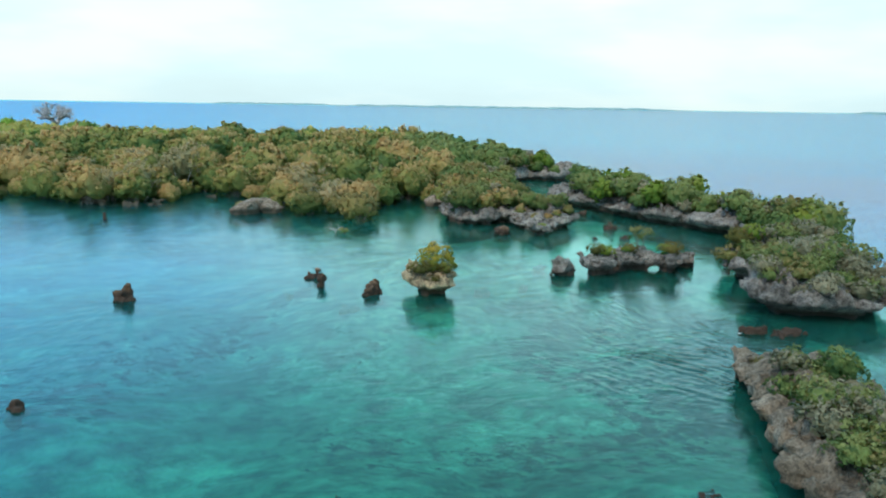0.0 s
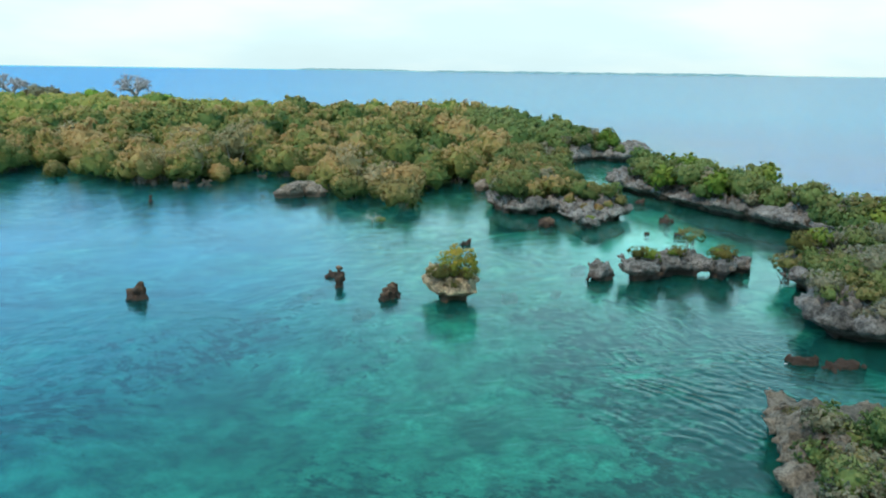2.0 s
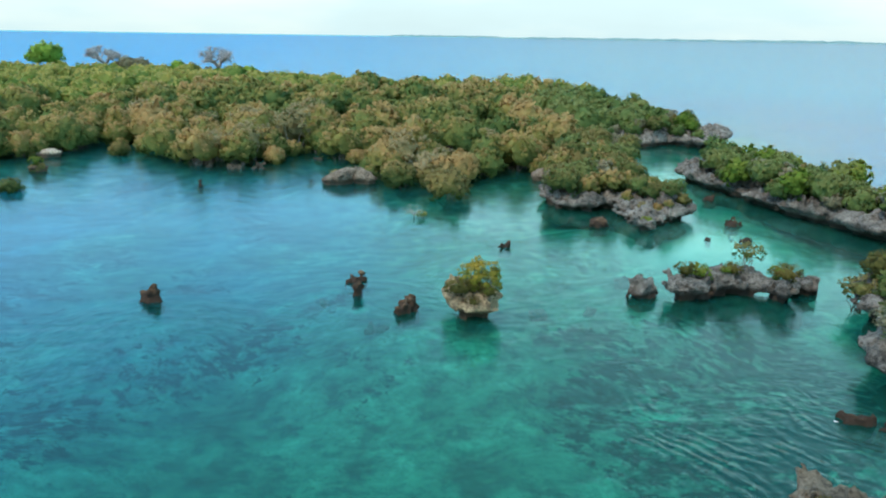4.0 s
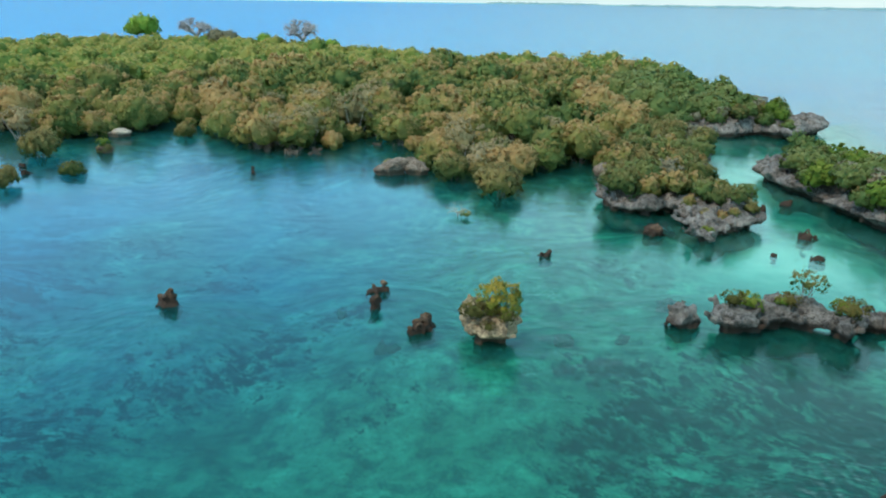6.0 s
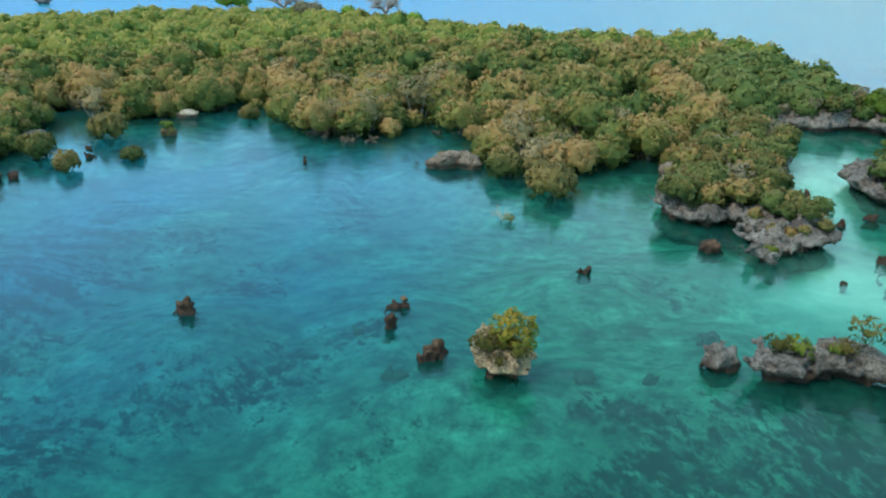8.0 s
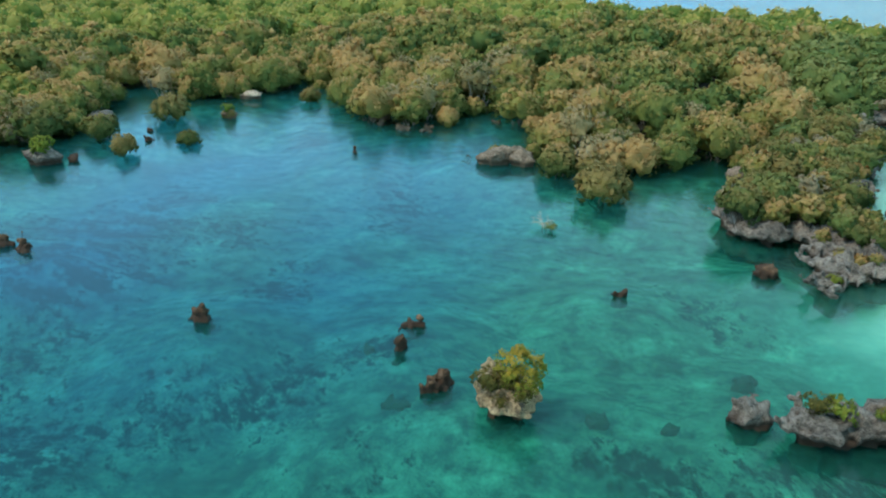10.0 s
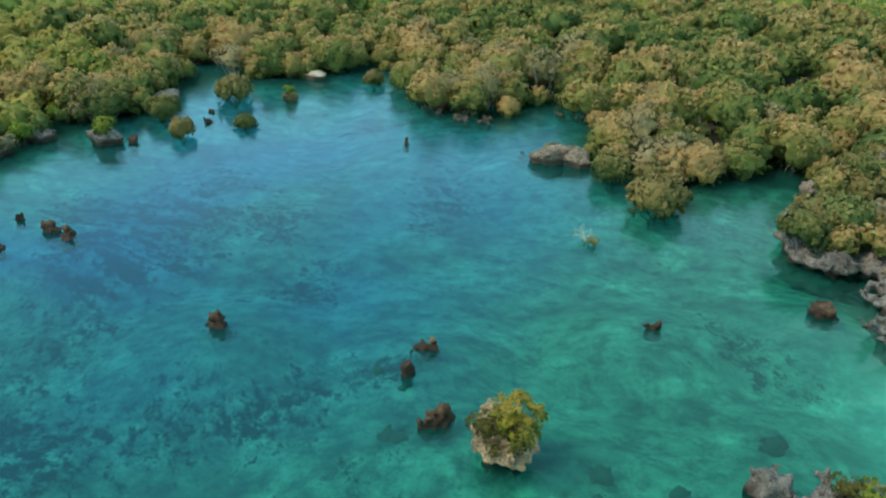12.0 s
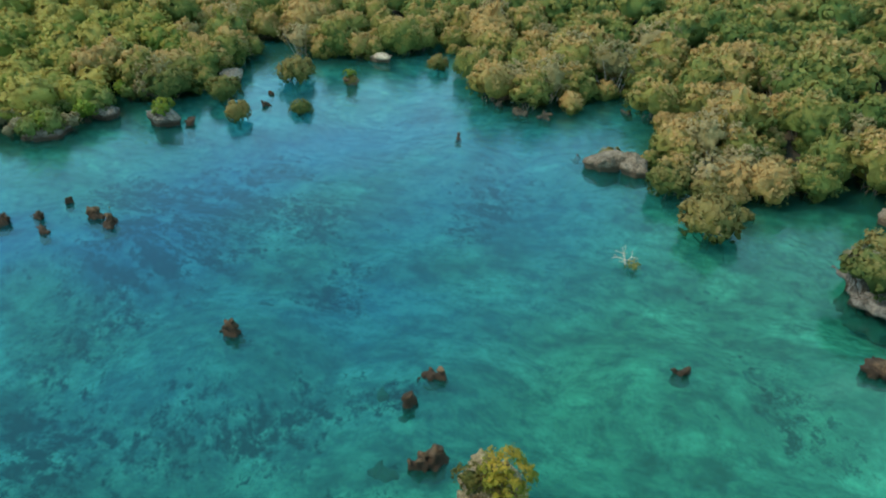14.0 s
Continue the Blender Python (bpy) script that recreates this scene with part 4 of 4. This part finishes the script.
# ---- mangroves along the shore ----
MANGROVE = "olive and rust-tinged mangrove tree crowded along the waterline"
mangroves = [plant("mangrove_tree", 300 + 7 * k, M_MANGROVE, MANGROVE, "mangrove", w, h, lift, 17, 2500, 0.135, 0.06, 0.5, 4)
             for k, (w, h, lift) in enumerate(((4.8, 4.4, 0.4), (4.0, 4.0, 0.2), (5.4, 4.4, 0.5), (3.8, 4.6, 0.3), (4.6, 3.8, 0.3), (3.8, 3.4, 0.1)))]
mangroves.append(plant("mangrove_tree", 350, M_DRY, "pale half-bare mangrove tree with grey branches showing", "mangrove", 4.4, 4.2, 0.4, 13, 1500, 0.1, 0.075, 0.5, 4, M_PALEBARK, core=0.55))


def land(x, y):
    z, d, _ = land_height(np.array([x]), np.array([y]))
    return float(z[0]), float(d[0])


def inlet(x, y):
    t = min(max(((x + 61) * -8 + (y - 65) * 11) / 185, 0), 1)
    return math.hypot(x + 61 + 8 * t, y - 65 - 11 * t) < 2.3


def shore_band(x, y):
    if inlet(x, y):
        return False
    d = land(x, y)[1]
    deep = 24 + 24 * math.exp(-(((x + 36) / 32) ** 2))
    return -deep < d < 1.4 and -118 < x < (4.5 if y < 96 else 0) and 50 < y < 148 and (x > -70 or 64 < y < 112)


rng = np.random.default_rng(5)
front, behind = [], []
for x, y in scatter((-118, 50, 6, 148), 3.6, 7, shore_band):
    z, d = land(x, y)
    size = rng.choice([0.72, 0.9, 1.05, 1.2, 1.4]) * rng.uniform(0.9, 1.1) * (0.8 if d > -2 else 1.0)
    (front if d > -11.5 else behind).append((x, y, max(z - 0.45, -0.55), size))
front += [(-60.6, 54.6, -0.45, 1.15), (-63.2, 53.6, -0.4, 1.25), (-61.8, 56.8, -0.4, 1.0), (-65.6, 65.0, -0.4, 1.2), (-15.2, 76.2, -0.5, 0.5)]
front.sort(key=lambda s: land(s[0], s[1])[1], reverse=True)
behind += front[300:]
stand(mangroves, front[:300], "shore mangroves")

models = [crown_arrays(400 + k, w, h, 0.6, 12, 520, 0.25) for k, (w, h) in enumerate(((4.0, 3.4), (3.6, 3.4), (4.4, 3.2), (3.4, 3.6)))]
stuff("mangrove_wood", "dense rust-tinged mangrove wood behind the shore", "mangroves", models, behind, M_MANGROVE, 1)

# ---- woodland inland ----
def inland(x, y):
    d = land(x, y)[1]
    if d > -1.2 or shore_band(x, y) or inlet(x, y):
        return False
    return (x + 10) * 0.9 > -(y + 40) and math.hypot(x - 5, y) < 250


near_wood, east_wood, far_wood = [], [], []
for x, y in scatter((-190, 14, 24, 228), 3.3, 17, inland):
    z, d = land(x, y)
    (east_wood if x > -7 and y < 150 else near_wood if math.hypot(x - 5, y - 15) < 120 else far_wood).append((x, y, z - 0.2, rng.uniform(0.65, 1.2) * (1.25 if x > -12 and y > 108 else 1.0)))
models = [crown_arrays(420 + k, w, h, 0.3, 11, 500, 0.245) for k, (w, h) in enumerate(((4.0, 3.0), (3.4, 3.2), (4.6, 3.2), (3.4, 2.6), (3.8, 3.6)))]
stuff("woodland", "low green and yellow-green woodland covering the island", "woods", models, near_wood, M_WOOD, 2)
stuff("coastal_wood", "dense dark green coastal wood behind the rock shore", "woods", models, east_wood, M_SCRUB, 6)
models = [crown_arrays(440 + k, w, h, 0.3, 9, 50, 0.42) for k, (w, h) in enumerate(((4.2, 3.0), (3.8, 3.2), (4.6, 3.2), (3.6, 2.6)))]
stuff("far_woodland", "green woodland along the island's far side", "woods", models, far_wood, M_WOOD, 4)

# mangrove bushes standing in the water
BUSHES = [(-5.9, 69.2, 1.15), (-11.2, 72.6, 1.0), (-5.4, 73.2, 0.45), (-48.3, 82.8, 0.75), (-46.1, 62.4, 0.62), (-48.1, 56.6, 0.8), (-55.4, 67.9, 1.15),
          (-54.6, 58.6, 1.0), (-58.5, 54.5, 1.3), (-8.6, 74.2, 0.9), (-18.3, 75.2, 0.55), (-50.6, 71.9, 0.5), (-43.5, 86.0, 0.6)]
bushes = [plant("mangrove_bush", 500 + 5 * k, M_OLIVE, "low rounded olive mangrove bush standing in shallow water", "mangrove", w, h, 0.15, 14, 2100, 0.12, 0.05, 0.3, 3, core=0.7)
          for k, (w, h) in enumerate(((3.7, 2.2), (3.3, 2.1)))]
stand(bushes, [(x, y, -0.55, s * 1.08) for x, y, s in BUSHES], "bushes in the water")

# ---- scrub on the rocks ----
SCRUB = "dense green coastal shrub rooted on coral rock"
shrubs = [plant("shrub", 600 + 5 * k, m, SCRUB, "shrub", w, h, 0.1, 12, 820, 0.12, 0.03, 0.25, core=0.66, bark=M_TWIG)
          for k, (w, h, m) in enumerate(((2.6, 1.9, M_SCRUB), (2.2, 2.3, M_LIME), (3.0, 1.7, M_SCRUB), (2.0, 1.6, M_OLIVE), (2.4, 2.0, M_SCRUB)))]
grey = [plant("dry_shrub", 640 + 5 * k, M_GREY, "grey half-bare shrub on coral rock", "shrub", w, h, 0.1, 9, 620, 0.1, 0.03, 0.25, core=0.6, bark=M_TWIG)
        for k, (w, h) in enumerate(((2.2, 1.5), (1.8, 1.3)))]


def on_rock(field, spacing, seed, edge, keep=lambda x, y: True):
    region = (field.xs[0], field.ys[0], field.xs[-1], field.ys[-1])
    spots = []
    for x, y in scatter(region, spacing, seed, lambda x, y: field.spot(x, y)[1] > edge and field.spot(x, y)[0] > 0.4 and keep(x, y)):
        spots.append((x, y, field.spot(x, y)[0] - 0.15))
    return spots


r = np.random.default_rng(9)
green_spots, grey_spots = [], []
for field, spacing, edge, keep, dry in ((island, 1.9, 0.35, lambda x, y: not (y > 80 and x < 19.5) and (y > 50 or x > 30), 0.2), (cape, 1.9, 0.9, lambda x, y: x < 23.0, 0.2),
                                        (peninsula, 1.75, 0.4, lambda x, y: y > 67.2 and not (x > 11.5 and y > 95), 0.2)):
    for x, y, z in on_rock(field, spacing, 3, edge, keep):
        small = 1.3 if field is island else 1.1
        (grey_spots if r.random() < dry else green_spots).append((x, y, z, small * r.uniform(0.7, 1.15)))
olive = [plant("olive_shrub", 680 + 5 * k, m, "olive and tan shrub crowded on the rock peninsula", "shrub", w, h, 0.1, 12, 1100, 0.118, 0.035, 0.25, core=0.7, bark=M_TWIG)
         for k, (w, h, m) in enumerate(((2.8, 2.2, M_OLIVE), (2.4, 2.4, M_MANGROVE), (3.2, 2.0, M_OLIVE), (2.6, 2.0, M_SCRUB), (2.2, 1.7, M_MANGROVE)))]
olive_spots = [q for q in green_spots if q[0] < 13.5 and 66 < q[1] < 100]
green_spots = [q for q in green_spots if q not in olive_spots]
for x, y, k in ((12.6, 64.8, 0.5), (13.6, 65.6, 0.6), (14.4, 66.6, 0.65), (12.2, 66.6, 0.6), (11.2, 67.2, 0.7), (13.4, 64.4, 0.45), (14.6, 65.6, 0.5), (10.2, 66.4, 0.5), (11.6, 65.2, 0.4)):
    olive_spots.append((x, y, peninsula.spot(x, y)[0] - 0.15, k))
stand(olive, olive_spots, "shrubs on the peninsula")
for x, y in scatter((-75, 14, -52, 56), 2.0, 23, lambda x, y: -3.2 < land(x, y)[1] < 0.8):
    (grey_spots if r.random() < 0.25 else green_spots).insert(0, (x, y, max(land(x, y)[0], 0.1), r.uniform(0.7, 1.15)))
for f, x, y in ((SHORE_ROCKS[7], -57.9, 47.9), (SHORE_ROCKS[8], -61.8, 62.4), (SHORE_ROCKS[8], -60.6, 62.2), (SHORE_ROCKS[9], -56.8, 42.4), (SHORE_ROCKS[9], -55.6, 41.4), (SHORE_ROCKS[9], -57.2, 41.0)):
    green_spots.insert(0, (x, y, f.spot(x, y)[0] - 0.2, 0.8))
stand(shrubs, green_spots[:300], "scrub on the rocks")
stand(grey, grey_spots, "dry scrub on the rocks")
if green_spots[300:]:
    stuff("scrub", "green scrub on the coral rock", "scrub", [crown_arrays(660, 2.6, 2.0, 0.1, 7, 260, 0.2)], green_spots[300:], M_SCRUB, 3)

# low fuzzy heath on the bare rock ends
heath = [plant("heath_shrub", 800 + 5 * k, mat, label, "shrub", w, h, 0.0, 12, 1050, 0.052, 0.02, 0.2, core=0.5, flat=0.2, bark=M_TWIG)
         for k, (mat, label, w, h) in enumerate(((M_SCRUB, "low green heath shrub hugging the rock", 1.7, 1.0), (M_GREY, "low dry grey heath shrub on rock", 1.5, 0.7),
                                                 (M_OLIVE, "low olive heath shrub on rock", 1.6, 0.6), (M_GREY, "low dry grey heath shrub on rock", 1.8, 0.8), (M_SCRUB, "low green heath shrub on rock", 1.5, 1.1)))]
heath_spots = [(x, y, z + 0.05, r.uniform(0.9, 1.5)) for x, y, z in on_rock(island, 1.3, 13, 0.45, lambda x, y: y < 51 and x < 31)]
heath_spots += [(x, y, z + 0.08, r.uniform(0.9, 1.35)) for x, y, z in on_rock(islet, 1.0, 14, 0.75, lambda x, y: y < 22.8)]
r.shuffle(heath_spots)
stand(heath, heath_spots, "heath on the rock ends")

# shrubs of their own on the small rocks
gold = [plant("golden_shrub", 700, M_GOLD, "airy golden-olive shrub growing from the mushroom rock", "shrub", 2.5, 1.7, 0.05, 20, 3400, 0.055, 0.035, 0.2, core=0.15)]
stand(gold, [(0.75, 41.4, mushroom.spot(0.75, 41.4)[0] - 0.3, 0.95), (1.2, 40.8, mushroom.spot(1.2, 40.8)[0] - 0.2, 0.7)], "shrubs on small rocks")
lime = [plant("lime_shrub", 710, M_LIME, "bright green shrub on bare grey rock", "shrub", 1.6, 0.7, 0.0, 10, 900, 0.06, 0.03, 0.2, core=0.45)]
stand(lime, [(x, y, f.spot(x, y)[0] - 0.1, s) for f, x, y, s in ((arch, 13.0, 46.6, 1.0), (arch, 14.6, 47.0, 0.5), (arch, 17.6, 47.2, 0.9), (peninsula, 11.5, 61.8, 0.7), 
                                                                  (SHORE_ROCKS[5], -51.8, 51.0, 1.5), (SHORE_ROCKS[5], -51.3, 50.4, 1.0), (SHORE_ROCKS[4], -50.7, 71.8, 1.0), (island, 23.6, 46.6, 1.2))], "bright shrubs")
moss = [plant("mossy_mat", 712, M_MOSS, "low olive plant mat spread over bare rock", "plant", 1.7, 0.35, -0.05, 9, 900, 0.05, 0.02, 0.2, core=0.5, flat=0.7)]
stand(moss, [(x, y, f.spot(x, y)[0] - 0.12, s) for f, x, y, s in ((mushroom, -0.35, 40.35, 0.95), (mushroom, 1.3, 40.4, 0.8), (mushroom, 0.5, 40.0, 0.55), (mushroom, 0.35, 40.8, 0.75), (arch, 12.2, 46.2, 0.9), (arch, 17.9, 46.9, 1.1), (arch, 15.0, 47.4, 0.8),
                                                                  (islet, 13.2, 24.6, 0.5), (island, 21.6, 45.2, 1.3), (island, 22.6, 46.6, 1.4), (island, 23.6, 47.6, 1.4))], "plant mats")
flat_tree = [plant("flat_topped_tree", 720, M_OLIVE, "small flat-topped tree on the arch rock", "tree", 1.9, 0.5, 0.75, 9, 700, 0.06, 0.03, 0.05, core=0.25, flat=0.7)]
stand(flat_tree, [(15.8, 47.6, arch.spot(15.8, 47.6)[0] - 0.45, 1.05)], "shrubs on small rocks")
sapling = [plant("sapling", 730, M_SCRUB, "thin sapling on the rock ledge", "tree", 1.3, 0.8, 0.9, 6, 420, 0.07, 0.03, 0.05, core=0.3)]
stand(sapling, [(12.9, 68.2, peninsula.spot(12.9, 68.2)[0] - 0.1, 1.0), (14.0, 66.6, peninsula.spot(14.0, 66.6)[0] - 0.1, 0.9), (14.6, 67.4, peninsula.spot(14.6, 67.4)[0] - 0.1, 1.1)], "saplings")


# ---- dead snag, baobabs, emergent trees ----
def bare_tree(name, seed, label, category, height, girth, reach, levels, material, twig, start=-0.5):
    """A trunk that forks again and again into bare limbs, with a thin haze of twigs."""
    rng = np.random.default_rng(seed)
    trunk, limbs = [], []

    def grow(p, d, length, r, level):
        mid = p + d * length * 0.5 + rng.uniform(-0.06, 0.06, 3) * length
        end = p + d * length + rng.uniform(-0.08, 0.08, 3) * length
        (trunk if level == levels else limbs).append([(p, r), (mid, r * 0.85), (end, r * 0.6)])
        if level:
            for k in range(4 if level > 1 else 3):
                a = (k + rng.uniform(-0.3, 0.3)) * 2 * math.pi / 4
                out = np.array([math.cos(a), math.sin(a), 0]) * reach * rng.uniform(0.6, 1.1)
                way = d * 0.75 + out * 1.1 if level == levels else d * 0.8 + out * 0.5 + rng.normal(size=3) * [0.5, 0.5, 0.35] * reach + [0, 0, 0.06]
                grow(end, way / np.linalg.norm(way), length * rng.uniform(0.55, 0.75), r * 0.55, level - 1)

    grow(np.array([0, 0, start]), np.array([0, 0, 1.0]), height * 0.36 - start, girth, levels)
    root = tagged(new(name), label, category)
    part("trunk", mesh_of("trunk", *tubes(trunk, 9), material), root)
    if not twig:
        part("bare_crown", mesh_of("bare_crown", *tubes(limbs, 5), material), root)
    else:
        tips = np.array([p[-1][0] for p in limbs] + [p[1][0] for p in limbs[::2]])
        n = 4
        way = rng.normal(size=(len(tips), n, 3)) * [1, 1, 0.7] * twig
        paths = [[(t, 0.05), (t + w, 0.02)] for t, ws in zip(tips, way) for w in ws]
        part("bare_crown", mesh_of("bare_crown", *tubes(limbs + paths, 4), material), root)
    return root


snag = bare_tree("dead_snag", 5, "pale dead mangrove snag standing in water", "dead tree", 1.0, 0.05, 1.7, 3, M_BLEACHED, 0.0, -0.2)
snag.matrix_basis = pose(-7.3, 61.4, -0.2, 0, 0, 40) @ Matrix.Scale(1.35, 4)
snag_bush = plant("snag_bush", 745, M_MANGROVE, "sparse leafy sprout beside the dead snag", "shrub", 1.1, 0.4, 0.0, 12, 260, 0.06, 0.02, 0.2, core=0.4, flat=0.5)
snag_bush.matrix_basis = pose(-6.6, 61.2, -0.1)

BAOBABS = [(-96, 203, 1.2), (-135, 208, 1.15)]
baobab = bare_tree("baobab_tree", 8, "bare grey baobab with a swollen trunk above the woods", "baobab", 8.2, 0.85, 0.85, 4, M_BAOBAB, 0.45)
for n, (x, y, s) in enumerate(BAOBABS):
    m = pose(x, y, 1.2, 0, 0, 70 * n) @ Matrix.Scale(s, 4)
    if n:
        tagged(copy_thing(baobab, m), group="baobabs").matrix_basis = m
    else:
        tagged(baobab, group="baobabs").matrix_basis = m
tall = [plant("broadleaf_tree", 760 + k, mat, lab, "tree", 10.0, 6.5, 1.2, 30, 1500, 0.32, 0.22, 0.3)
        for k, (mat, lab) in enumerate(((M_BRIGHT, "tall bright green tree rising above the woods"), (M_GREY, "grey-green tree rising above the woods")))]
stand(tall, [(-160.5, 215, 1.2, 1.15), (-126, 206, 1.2, 0.75), (-110, 206, 1.2, 0.62), (-121, 205, 1.2, 0.7), (-86.5, 203, 1.2, 0.5)], "emergent trees")


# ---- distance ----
# distance haze painted into the far woods' base colour as blue-grey
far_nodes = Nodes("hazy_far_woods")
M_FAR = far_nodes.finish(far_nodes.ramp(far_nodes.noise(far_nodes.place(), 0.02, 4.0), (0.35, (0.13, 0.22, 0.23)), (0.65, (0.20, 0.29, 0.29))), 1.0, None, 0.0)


def far_island(name, label, x0, y0, x1, y1, top, seed):
    """A long low wooded island on the horizon."""
    n = 160
    t = np.linspace(0, 1, n)
    line = np.stack([x0 + (x1 - x0) * t, y0 + (y1 - y0) * t], 1)
    crest = top * np.minimum(1, np.minimum(t, 1 - t) * 9) * (0.8 + 0.25 * wave_noise(t * 40, 0, 0, 1.0, seed) + 0.15 * wave_noise(t * 160, 0, 0, 1.0, seed + 1))
    rows = [(-60, -1.0, 0), (-45, 0.55, 1), (0, 1.0, 1), (70, 0.9, 1), (120, -1.0, 0)]
    verts = np.concatenate([np.column_stack([line[:, 0], line[:, 1] + off, np.where(up, crest * h, -1.0)]) for off, h, up in rows])
    k = np.arange(n - 1)
    quads = np.concatenate([np.stack([r * n + k, r * n + k + 1, (r + 1) * n + k + 1, (r + 1) * n + k], 1) for r in range(len(rows) - 1)])
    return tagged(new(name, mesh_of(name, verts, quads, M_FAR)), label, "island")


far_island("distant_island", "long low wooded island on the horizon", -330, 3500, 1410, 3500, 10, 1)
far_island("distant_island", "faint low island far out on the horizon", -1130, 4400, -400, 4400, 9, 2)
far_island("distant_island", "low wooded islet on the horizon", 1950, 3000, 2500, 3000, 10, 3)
rock_thing("offshore_rock", "dark undercut rock islet far offshore", blob_outline(-287, 241, 5.0, 3.0, 0, 9, 3), 2.6, 0.6, 91, M_ROCK, "rock", notch=1.2, lip=1.2, rough=0.4)

# ---- foam over the reef ----
rng = np.random.default_rng(77)
flecks, tris, base = [], [], 0
for _ in range(12):
    cx, cy = (16.9, 32.5)
    cx, cy = cx + rng.normal(0, 0.45), cy + rng.normal(0, 0.16)
    n, size = 7, rng.uniform(0.015, 0.05)
    a = np.arange(n) / n * 2 * math.pi
    ring = np.stack([cx + size * 1.8 * np.cos(a) * rng.uniform(0.5, 1.2, n), cy + size * np.sin(a) * rng.uniform(0.5, 1.2, n), np.full(n, 0.012)], 1)
    flecks.append(np.vstack([[cx, cy, 0.035], ring]))
    tris.append(base + np.array([[0, 1 + k, 1 + (k + 1) % n] for k in range(n)]))
    base += n + 1
foam_nodes = Nodes("sea_foam")
M_FOAM = foam_nodes.finish(foam_nodes.ramp(foam_nodes.noise(foam_nodes.place(), 9.0), (0.3, (0.55, 0.6, 0.6)), (0.6, (0.8, 0.82, 0.82))), 0.8)
tagged(new("foam", mesh_of("foam", np.concatenate(flecks), np.concatenate(tris), M_FOAM)), "white flecks of foam breaking over the reef rock", "foam", kind="stuff")
